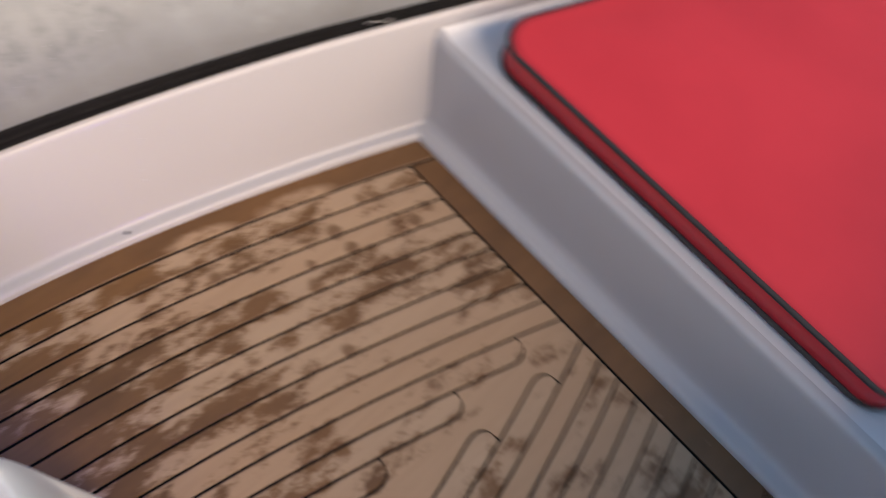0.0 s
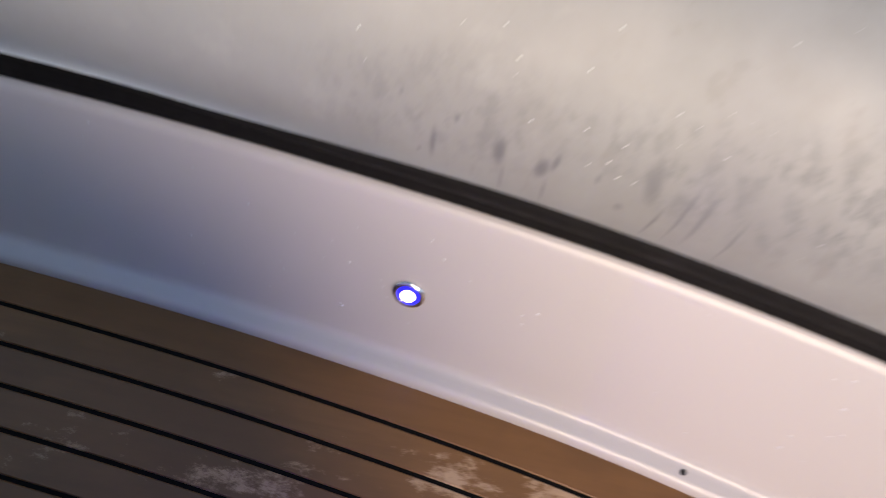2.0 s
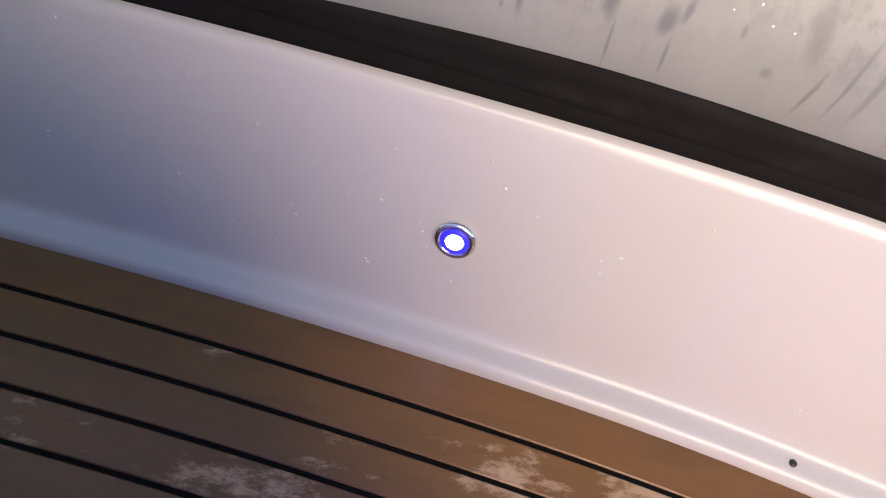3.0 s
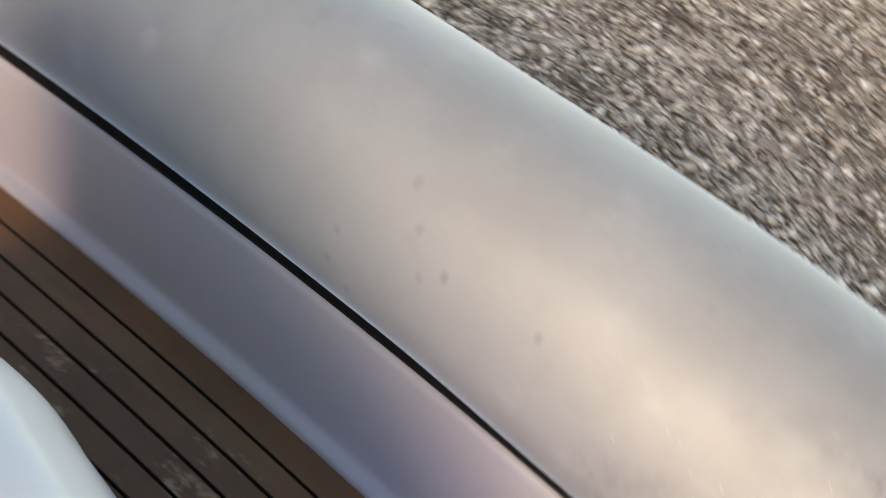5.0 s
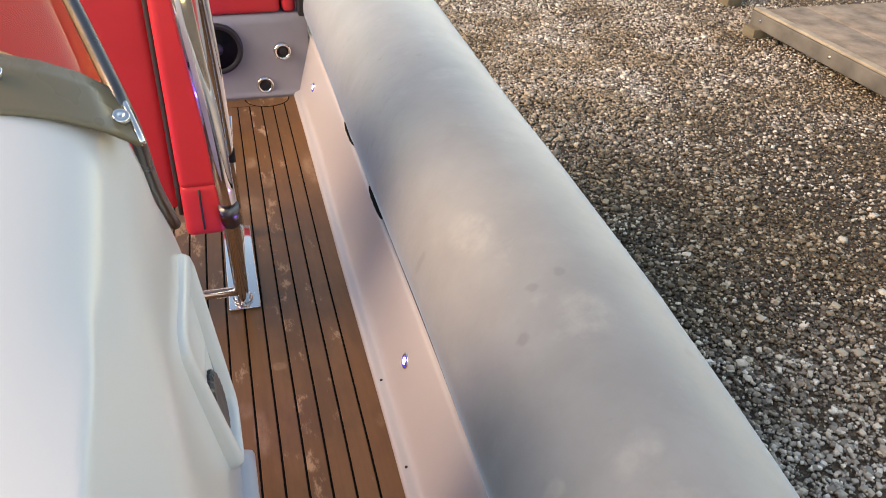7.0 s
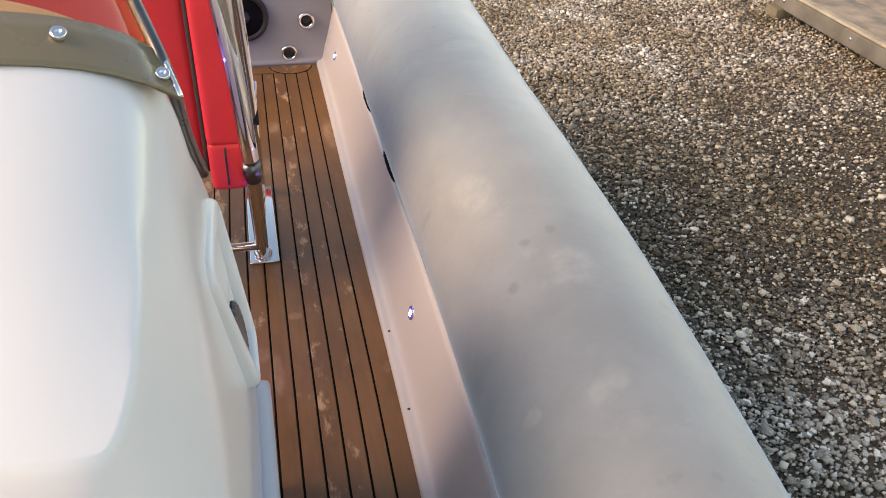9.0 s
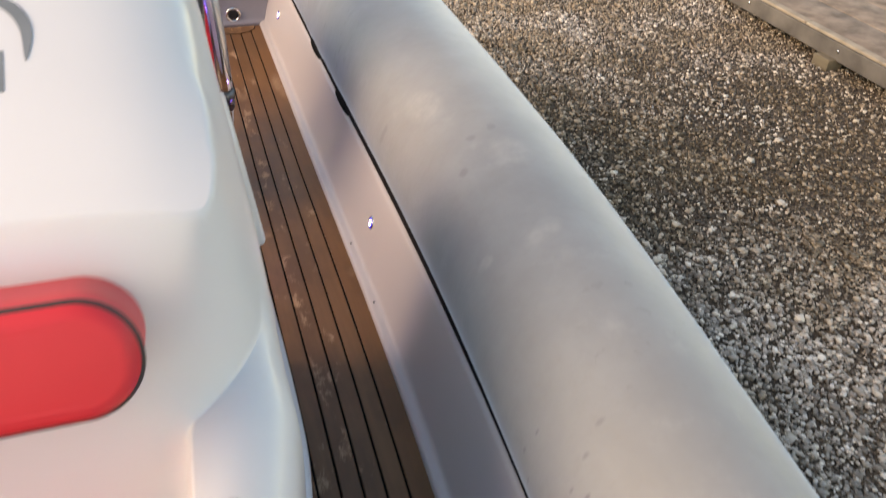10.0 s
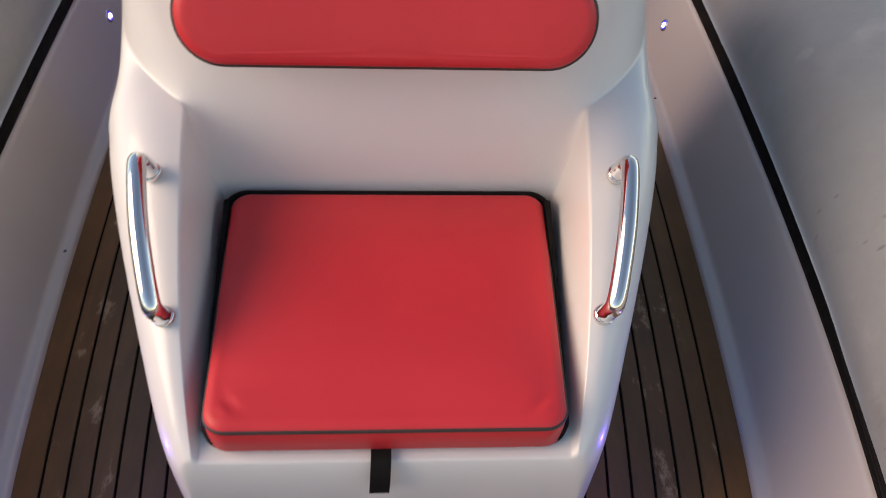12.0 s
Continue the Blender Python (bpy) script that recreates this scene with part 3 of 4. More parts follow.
def side_tube(sign):
    root = thing("inflatable_tube", "inflated grey rubber side tube with dirt smudges and drip marks", "tube", (sign * 1.0, 0.5, 0.33))
    ys = stations(-1.7, 3.5, 0.06)
    line = [(0.0, -2.42, 0.26, 0.17, 0.0), (0.16, -2.36, 0.26, 0.17, 0.0), (0.31, -2.2, 0.262, 0.17, 0.0), (0.45, -1.95, 0.266, 0.17, 0.05)]
    line += [(tube_centre(y)[0], y, tube_centre(y)[1], tube_radius(y), 0.07) for y in ys]
    line += [(tube_centre(3.5)[0], y, 0.382, r, 0.05) for y, r in ((3.56, 0.217), (3.7, 0.19), (3.85, 0.12), (3.9, 0.03))]
    pts = [Vector((sign * x, y, z)) for x, y, z, *_ in line]
    rows = []
    for k, (p, q) in enumerate(zip(pts, line)):
        along = pts[min(k + 1, len(pts) - 1)] - pts[max(k - 1, 0)]
        along.y = max(along.y, 0.02)
        flat = 0.0015 * noise.noise(Vector((p.y * 2.3, sign * 5.0, 0))) + 0.0035 * math.exp(-(((p.y - 1.95) / 0.3) ** 2)) * noise.noise(Vector((p.y * 11.0, sign * 2.0, 3.0)))
        rows.append([v - root.location for v in tube_ring(p, along, q[3] + flat, sign, q[4])])
    part("air_chamber", grid_bm(rows, close_v=True, cap=True), FABRIC, root)

    rows = []
    for y in stations(-2.1, 3.3, 0.025):
        ragged = 0.004 * noise.noise(Vector((y * 3.0, 4.0 + sign, 0)))
        lap = min(1.0, max(0.0, (-0.35 - y) / 0.35))
        x = deck_edge(y) + 0.0925 - 0.0015 * lap
        top = min(0.335, tube_centre(y)[1] - 0.035 + 0.006 * lap)
        rows.append([Vector((sign * xx, y, zz)) - root.location for xx, zz in ((x, 0.2432), (x + 0.0012, 0.252), (x + 0.002, 0.26), (x + 0.003, top + ragged), (x + 0.02, top + 0.005 + ragged))])
    band = part("sealing_band", grid_bm(rows), BLACK, root, "black rubber sealing band")
    sol = band.modifiers.new("thickness", "SOLIDIFY")
    sol.thickness = 0.003
    # the glued lap of the band on the tube towards the bow
    def skin(y, deg, proud):
        c = Vector((sign * tube_centre(y)[0], y, tube_centre(y)[1]))
        ahead = Vector((sign * tube_centre(y + 0.05)[0], y + 0.05, tube_centre(y + 0.05)[1]))
        along = ahead - c
        out = Vector((along.y, -along.x, 0)).normalized()
        off = deg - 187
        rr = (tube_radius(y) + proud) * (1 + 0.07 * math.exp(-((off / 22) ** 2)))
        a = radians(deg)
        return c + rr * (math.cos(a) * out * sign + Vector((0, 0, math.sin(a)))) - root.location

    rows = []
    for y in stations(-1.66, 0.60, 0.03):
        lap = min(1.0, max(0.0, (0.20 - y) / 0.65))
        edge = 210 - 20 * lap * lap * (3 - 2 * lap) + 0.7 * noise.noise(Vector((y * 7.0, sign, 0)))
        rows.append([skin(y, edge, -0.001), skin(y, edge, 0.0025)] + [skin(y, edge + (216 - edge) * k / 4, 0.003) for k in range(1, 5)])
    part("band_lap", grid_bm(rows), BLACK, root, "black rubber lap glued to the tube")
    if sign > 0:
        for a, b, w in ((-1.225, -1.200, 3.0), (-1.196, -1.178, -2.5)):
            thread = [skin(a + (b - a) * k / 8, 197 + w * math.sin(math.pi * k / 8), 0.0045) for k in range(9)]
            part("peeled_glue", tube_bm(thread, 0.0008, 6), SCRAP, root, "pale thread of peeled glue")
    # torn flaps of the band that stand out over the wall's edge
    for a, b in ((1.62, 1.80), (2.07, 2.24)):
        rows = []
        for k, y in enumerate(stations(a, b, 0.012)):
            f = k / round((b - a) / 0.012)
            w = 0.008 * math.sin(math.pi * min(1, f * 1.02)) ** 0.5 * (0.7 + 0.5 * abs(noise.noise(Vector((y * 60, 1, sign)))))
            x = deck_edge(y) + 0.088
            rows.append([Vector((sign * xx, y, zz)) - root.location for xx, zz in ((x + 0.006, 0.2436), (x - w, 0.2446), (x - w, 0.2476), (x + 0.006, 0.2476))])
        part("torn_flap", grid_bm(rows, close_v=True, cap=True), BLACK, root, "torn black rubber flap", smooth=False)
    return root


side_tube(1)
side_tube(-1)


def hull():
    rows = []
    for y in stations(-2.3, 3.3, 0.25):
        f = max(0.0, (-y - 0.3) / 2.0)
        w = deck_edge(y) + 0.26
        keel = -0.81 + 0.55 * f * f
        rows.append([(-w, y, 0.22), (-w * 0.92, y, -0.10 + 0.2 * f), (-w * 0.5, y, keel * 0.6), (0, y, keel), (w * 0.5, y, keel * 0.6), (w * 0.92, y, -0.10 + 0.2 * f), (w, y, 0.22)])
    return tagged(part("hull", grid_bm(rows, cap=True), HULL), "pale moulded boat hull resting on gravel", "hull", kind="structure")


hull()


def aft_wall():
    shape = [(0.0, -0.01), (0.0, 0.006), (-0.004, 0.012), (0.012, 0.018), (0.02, 0.03), (0.03, 0.10), (0.035, 0.30), (0.04, 0.335), (0.055, 0.342), (0.5, 0.342)]
    rows = [[(x * (deck_edge(AFT_Y) + 0.075), AFT_Y + dy, z) for dy, z in shape] for x in stations(-1, 1, 0.06)]
    # Coloured much darker and more lilac than the rest of the moulding.
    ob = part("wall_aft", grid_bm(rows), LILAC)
    return tagged(ob, "grey-white moulded aft bench front with fittings", "wall", kind="structure")


aft_wall()


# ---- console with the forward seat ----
plain_shade = plain("vent_shade_grey", (0.24, 0.245, 0.255), 0.45)


def console():
    root = thing("console", "white moulded steering console with a forward seat", "console")
    S = [
        # y, z at centre, z at 0.20, then (x, z): recess floor, recess foot, recess rim, arm, outer edge; half width at the flank and the foot
        (-0.340, 0.00, 0.00, (0.22, 0.00), (0.235, 0.00), (0.240, 0.0), (0.243, 0.0), (0.245, 0.0), 0.248, 0.25),
        (-0.376, 0.20, 0.20, (0.21, 0.20), (0.222, 0.20), (0.234, 0.20), (0.245, 0.19), (0.252, 0.18), 0.254, 0.252),
        (-0.386, 0.410, 0.410, (0.222, 0.410), (0.236, 0.410), (0.246, 0.409), (0.256, 0.404), (0.262, 0.39), 0.264, 0.256),
        (-0.376, 0.448, 0.448, (0.226, 0.448), (0.238, 0.450), (0.246, 0.455), (0.260, 0.450), (0.271, 0.43), 0.274, 0.258),
        (-0.350, 0.455, 0.455, (0.228, 0.455), (0.240, 0.458), (0.250, 0.478), (0.270, 0.479), (0.295, 0.447), 0.299, 0.276),
        (-0.250, 0.455, 0.455, (0.234, 0.455), (0.245, 0.458), (0.268, 0.541), (0.296, 0.545), (0.329, 0.512), 0.336, 0.305),
        (-0.100, 0.455, 0.455, (0.243, 0.455), (0.253, 0.458), (0.281, 0.613), (0.328, 0.617), (0.384, 0.577), 0.392, 0.350),
        (0.030, 0.455, 0.455, (0.251, 0.455), (0.261, 0.458), (0.291, 0.653), (0.355, 0.662), (0.420, 0.625), 0.429, 0.380),
        (0.068, 0.462, 0.462, (0.253, 0.462), (0.263, 0.468), (0.294, 0.660), (0.361, 0.670), (0.426, 0.632), 0.435, 0.386),
        (0.084, 0.690, 0.690, (0.238, 0.684), (0.260, 0.674), (0.297, 0.661), (0.365, 0.674), (0.431, 0.637), 0.440, 0.390),
        (0.112, 0.800, 0.800, (0.270, 0.785), (0.312, 0.735), (0.335, 0.669), (0.384, 0.673), (0.436, 0.640), 0.444, 0.395),
        (0.168, 0.915, 0.914, (0.290, 0.908), (0.352, 0.892), (0.388, 0.688), (0.413, 0.676), (0.436, 0.635), 0.441, 0.400),
        (0.240, 0.951, 0.949, (0.295, 0.943), (0.370, 0.917), (0.412, 0.705), (0.428, 0.680), (0.438, 0.615), 0.442, 0.405),
        (0.400, 1.026, 1.021, (0.300, 1.008), (0.375, 0.962), (0.404, 0.855), (0.426, 0.720), (0.443, 0.560), 0.446, 0.410),
        (0.520, 1.083, 1.076, (0.290, 1.062), (0.360, 1.028), (0.393, 0.965), (0.406, 0.800), (0.444, 0.540), 0.447, 0.412),
        (0.640, 1.120, 1.110, (0.290, 1.090), (0.365, 1.040), (0.394, 0.975), (0.406, 0.800), (0.444, 0.530), 0.447, 0.412),
        (0.670, 1.085, 1.075, (0.290, 1.055), (0.365, 1.005), (0.394, 0.950), (0.406, 0.795), (0.444, 0.525), 0.447, 0.412),
        (0.720, 0.960, 0.950, (0.290, 0.935), (0.362, 0.905), (0.392, 0.875), (0.407, 0.790), (0.444, 0.525), 0.447, 0.412),
        (0.820, 0.840, 0.835, (0.290, 0.825), (0.360, 0.812), (0.386, 0.800), (0.406, 0.770), (0.440, 0.51), 0.443, 0.410),
        (0.850, 0.700, 0.700, (0.290, 0.690), (0.360, 0.670), (0.393, 0.645), (0.410, 0.600), (0.432, 0.45), 0.436, 0.405),
        (0.840, 0.000, 0.000, (0.280, 0.00), (0.330, 0.00), (0.350, 0.0), (0.370, 0.0), (0.380, 0.0), 0.39, 0.40),
    ]
    rows = []
    for y, z0, z1, *rest in S:
        c = list(rest[:5])
        flank, foot = rest[5:]
        # the flank is drawn in a little beside the arms
        trim = float(np.interp(y, [-0.35, -0.10, 0.25, 0.50, 0.85], [0.003, 0.014, 0.016, 0.009, 0.006]))
        c[4] = (c[4][0] - trim, c[4][1])
        c[3] = (c[3][0] - 0.5 * trim, c[3][1])
        flank -= trim
        zo = c[-1][1]
        half = [(0.0, z0), (0.12, z0), (0.20, z1)] + c + [(flank, zo * 0.90), (flank - 0.002, zo * 0.60), (foot + 0.01, zo * 0.15), (foot, 0.0)]
        full = [(-x, z) for x, z in half[::-1]] + half[1:]
        rows.append([(x, y, z) for x, z in full])
    bm = grid_bm(rows)
    crease = bm.edges.layers.float.new("crease_edge")
    wide, mid = len(rows[0]), len(rows[0]) // 2
    bm.verts.index_update()
    for e in bm.edges:
        (ra, ca), (rb, cb) = (divmod(v.index, wide) for v in e.verts)
        lo, off = min(ra, rb), abs(ca - mid)
        if ca == cb and off == 5 and 3 <= lo <= 11:
            e[crease] = 1.0
        elif ca == cb and off == 4 and 3 <= lo <= 14:
            e[crease] = {11: 1.0, 12: 0.8, 13: 0.2, 14: 0.1}.get(lo, 0.9 if lo <= 7 else 0.2)
        elif ra == rb and ra == 8 and off <= 5 and abs(cb - mid) <= 5:
            e[crease] = 0.6 if max(off, abs(cb - mid)) <= 4 else 1.0
        elif ra == rb and ra == 11 and off <= 4 and abs(cb - mid) <= 4:
            e[crease] = 1.0
        elif ra == rb and ra in (3, 15, 16):
            e[crease] = 0.5
    body = part("body", bm, GEL, root)
    sub = body.modifiers.new("round", "SUBSURF")
    sub.levels = sub.render_levels = 4

    # seat cushion with piping and pull strap
    out = round_outline([(-0.246, 0.053), (-0.228, -0.368), (0.228, -0.368), (0.246, 0.053)], [0.030, 0.030, 0.030, 0.030])
    out = densify(out)
    bm = cushion_bm(out, 0.060, 0.014, 0.010)
    for v in bm.verts:
        # gathered folds across the two front corners
        if v.co.z > 0.05:
            near = (0.226 - abs(v.co.x)) + (v.co.y + 0.368)
            turn = (0.226 - abs(v.co.x)) - (v.co.y + 0.368)
            v.co.z += math.exp(-((turn / 0.032) ** 2)) * 0.55 * (0.0030 * math.exp(-(((near - 0.050) / 0.008) ** 2)) - 0.0028 * math.exp(-(((near - 0.066) / 0.008) ** 2)) + 0.0020 * math.exp(-(((near - 0.082) / 0.009) ** 2)))
    seat = part("seat_cushion", put(bm, pose(0, 0, 0.457)), RED, root, "red vinyl seat cushion")
    ring = [(q.x, q.y, 0.506) for q in inset(out, 0.003)]
    part("piping", tube_bm(ring, 0.0042, 8, True), PIPING, seat, "dark edge piping")
    # Black sheet and strip added to draw the shadow gap round the cushion.
    out = round_outline([(-0.255, 0.063), (-0.235, -0.362), (0.235, -0.362), (0.255, 0.063)], 0.03)
    part("seat_gap_dark", put(cushion_bm(out, 0.022, 0.004, 0.0), pose(0, 0, 0.4565)), BLACK, root, "black sheet as the shadow gap under the seat cushion")
    out = densify(round_outline([(-0.2535, 0.061), (-0.234, -0.362), (0.234, -0.362), (0.2535, 0.061)], 0.03))
    top = [0.509 if q.y > 0.03 else 0.470 + 0.05 * max(0.0, (q.y + 0.362) / 0.39) for q in out]
    rows = [[Vector((q.x, q.y, z)) for q, z in zip(inset(out, d), zs)] for d, zs in ((0.0, [0.46] * len(out)), (-0.002, top), (0.005, [z + 0.002 for z in top]), (0.007, [0.46] * len(out)))]
    part("gap_shade_lip", grid_bm(rows, close_v=True), BLACK, root, "black strip as the shadow gap round the seat cushion")
    strap = [(-0.008, -0.360, 0.462), (-0.008, -0.380, 0.458), (-0.009, -0.393, 0.440), (-0.010, -0.395, 0.42), (-0.011, -0.394, 0.400)]
    rows = [[(x - 0.013, y, z), (x + 0.013, y, z), (x + 0.013, y - 0.003, z), (x - 0.013, y - 0.003, z)] for x, y, z in smooth_path(strap, 5)]
    part("pull_strap", grid_bm(rows, close_v=True, cap=True), BLACK, root, "black webbing pull strap", smooth=False)

    # backrest pad
    out = densify(round_outline([(-0.267, -0.061), (0.267, -0.061), (0.267, 0.061), (-0.267, 0.061)], 0.0595, 12), 0.02)
    tilt = Matrix(((1, 0, 0, 0.001), (0, 0.362, -0.932, 0.111), (0, 0.932, 0.362, 0.807), (0, 0, 0, 1)))
    pad = part("backrest_pad", put(cushion_bm(out, 0.104, 0.016, 0.002), tilt), RED, root, "red vinyl backrest pad")
    ring = [tilt @ Vector((q.x, q.y, 0.092)) for q in inset(out, 0.002)]
    part("piping", tube_bm(ring, 0.0042, 8, True), PIPING, pad, "dark edge piping")

    # grab handles
    for s in (-1, 1):
        a, b = Vector((s * 0.322, -0.042, 0.641)), Vector((s * 0.287, -0.226, 0.557))
        up = Vector((s * 0.14, -0.40, 0.90)).normalized()
        path = [a, a + up * 0.030, a * 0.93 + b * 0.07 + up * 0.048, a * 0.5 + b * 0.5 + up * 0.056, a * 0.07 + b * 0.93 + up * 0.042, b + up * 0.022, b]
        h = part("grab_handle", tube_bm(smooth_path(path, 6), 0.0125, 14), CHROME, root, "polished steel grab handle")
        for p in (a, b):
            turn = up.to_track_quat("Z", "Y").to_matrix().to_4x4()
            part("mounting_flange", put(disc_profile_bm([(0.0145, -0.004), (0.0145, 0.003), (0.013, 0.005)], 20), Matrix.Translation(p) @ turn), CHROME, h)

    # rim along the lower side of the seat moulding
    for s in (-1, 1):
        line = [(s * 0.449, 0.795, 0.348), (s * 0.450, 0.62, 0.352), (s * 0.449, 0.42, 0.36), (s * 0.440, 0.22, 0.37), (s * 0.404, 0.02, 0.375), (s * 0.352, -0.16, 0.365), (s * 0.296, -0.30, 0.33)]
        rows = []
        for p in smooth_path(line, 8):
            rows.append([(p.x - s * 0.03, p.y, p.z + 0.010), (p.x, p.y, p.z + 0.004), (p.x + s * 0.008, p.y, p.z), (p.x + s * 0.011, p.y, p.z - 0.010), (p.x + s * 0.006, p.y, p.z - 0.10), (p.x - s * 0.002, p.y, p.z - 0.30), (p.x - s * 0.03, p.y, p.z - 0.30)])
        part("side_rim", grid_bm(rows, close_v=True, cap=True), GEL, root)

    # side vent: raised frame round a hollow and a toothed round grille
    for s in (-1, 1):
        def flank(y, z, out):
            return Vector((s * (0.404 + 0.150 * (0.80 - z) + out), y, z))

        ring = round_outline([(0.755, 0.770), (0.535, 0.792), (0.592, 0.535), (0.700, 0.548)], [0.020, 0.022, 0.018, 0.03], 5)
        rows = [[flank(q.x, q.y, o) for q in inset(ring, d)] for d, o in ((-0.010, -0.03), (-0.004, 0.003), (0.000, 0.008), (0.008, 0.010), (0.013, 0.008), (0.015, 0.002), (0.016, -0.024))]
        vent = part("side_vent", grid_bm(rows, close_v=True), GEL, root, "moulded air intake with a dark toothed grille")
        # The shallow hollow carries its shade as a grey colour.
        back = inset(ring, 0.015)
        mid = sum(back, Vector((0, 0))) / len(back)
        rows = [[flank(mid.x + (q.x - mid.x) * k, mid.y + (q.y - mid.y) * k, -0.006 - 0.014 * (1 - k)) for q in back] for k in (1.05, 0.6, 0.05)]
        part("vent_hollow", grid_bm(rows, close_v=True), plain_shade, vent, "moulded hollow coloured grey as shade")
        lip = [[flank(y, 0.665 - 0.10 * (y - 0.62) + dz, o) for dz, o in ((0.016, -0.018), (0.010, -0.010), (0.004, -0.005), (-0.003, -0.005), (-0.006, -0.009), (-0.008, -0.018))] for y in (0.552, 0.60, 0.65, 0.704)]
        part("vent_divider", grid_bm(lip), GEL, vent)
        n = 40
        rows = []
        for r, o in ((0.020, 0.001), (0.036, 0.002), (0.040, -0.002), (0.040, -0.020)):
            rows.append([flank(0.634 + (r + (0.004 if k % 2 and r > 0.03 else 0)) * math.cos(2 * math.pi * k / n), 0.613 + (r + (0.004 if k % 2 and r > 0.03 else 0)) * math.sin(2 * math.pi * k / n), o) for k in range(n)])
        part("grille", grid_bm(rows, close_v=True, cap=True), DARK, vent, "dark toothed round grille", smooth=False)

    # windscreen on the hood
    def base(x):
        k = abs(x) / 0.402
        return Vector((x, 0.512 + 0.078 * k**2.2, 1.090 - 0.038 * k**2 - 0.013 * k**3.5 - 0.035 * k**8))

    rows = []
    for k in range(9):
        f = k / 8
        rows.append([base(x) + Vector((-0.26 * x * f, 0.30 * f, 0.170 * f - 0.03 * f * f)) for x in stations(-0.402, 0.402, 0.04)])
    ws = part("windscreen", grid_bm(rows), GLASS, root, "smoky brown tinted acrylic windscreen")
    so = ws.modifiers.new("thickness", "SOLIDIFY")
    so.thickness = 0.005
    ws.visible_shadow = False
    rows = []
    for f in (-0.02, 0.0, 0.06, 0.12, 0.175):
        rows.append([base(x) + Vector((-0.26 * x * f, 0.30 * f - 0.004, 0.170 * f - 0.03 * f * f + 0.004)) for x in stations(-0.404, 0.404, 0.03)])
    strip = part("base_band", grid_bm(rows), SMOKE, ws, "smoky olive lower band")
    so = strip.modifiers.new("thickness", "SOLIDIFY")
    so.thickness = 0.004
    for x in (-0.392, -0.303, 0.303, 0.392):
        p = base(x) + (Vector((-0.006 * x, 0.011, 0.011)) if abs(x) > 0.35 else Vector((-0.015 * x, 0.023, 0.022)))
        nrm = Vector((x * 0.5, -0.45, 0.85)).normalized()
        turn = nrm.to_track_quat("Z", "Y").to_matrix().to_4x4()
        part("windscreen_screw", put(disc_profile_bm([(0.0082, -0.003), (0.0082, 0.003), (0.007, 0.0042), (0.003, 0.0042), (0.0024, 0.002)], 18), Matrix.Translation(p) @ turn), CHROME, ws, "steel screw with washer")
    for s in (-1, 1):
        # Steel strip added for the light that the acrylic's end edge catches.
        rim = [base(s * 0.405) + Vector((-0.26 * s * 0.402 * f, 0.30 * f - 0.006, 0.170 * f + 0.004)) for f in (-0.01, 0.05, 0.11, 0.17)]
        part("edge_glint", tube_bm(rim, 0.0038, 8), CHROME, ws, "bright strip for light caught on the band end")
        e = [base(s * 0.402) + Vector((-0.26 * s * 0.402 * f, 0.30 * f, 0.170 * f - 0.03 * f * f)) for f in (1.0, 0.7, 0.4, 0.12)] + [Vector((s * 0.392, 0.665, 0.975)), Vector((s * 0.392, 0.74, 0.875)), Vector((s * 0.398, 0.84, 0.76))]
        part("side_rail", tube_bm(smooth_path(e, 5), 0.008, 10), plain_rail, root, "dull steel edge rail")

    # emblem on the hood, as plain shapes
    mark = thing_mark(root)
    return root


plain_rail = plain("dull_steel", (0.17, 0.165, 0.16), 0.3, 1.0)


def thing_mark(root):
    """Grey bars and a curved flash where the maker's lettering stands."""
    def on_hood(x, y, lift=0.0):
        return (x, y, 0.9979 + 0.470 * (y - 0.34) - 0.10 * x * x - 0.4 * x * x * (y - 0.34) + lift)

    for x in (-0.111, -0.061, -0.011, 0.039, 0.089, 0.139):
        quad = [(x - 0.018, 0.322), (x + 0.018, 0.322), (x + 0.018, 0.377), (x - 0.018, 0.377)]
        rows = [[on_hood(a, b, -0.003) for a, b in quad], [on_hood(a, b, 0.0012) for a, b in quad]]
        part("letter_bar", grid_bm(rows, close_v=True, cap=True), LOGO, root, "flat grey lettering bar", smooth=False)
    arc = smooth_path([(0.128, 0.457, 0), (0.158, 0.446, 0), (0.175, 0.427, 0), (0.182, 0.400, 0), (0.180, 0.362, 0)], 5)
    rows = []
    for k, p in enumerate(arc):
        d = (arc[min(k + 1, len(arc) - 1)] - arc[max(k - 1, 0)]).normalized()
        w = 0.0075 * math.sin(math.pi * (0.15 + 0.85 * k / (len(arc) - 1))) ** 0.7 + 0.0004
        rows.append([on_hood(p.x - d.y * w, p.y + d.x * w, 0.0012), on_hood(p.x + d.y * w, p.y - d.x * w, 0.0012)])
    ob = part("flash", grid_bm(rows), LOGO, root, "flat grey curved emblem")
    return ob


console()


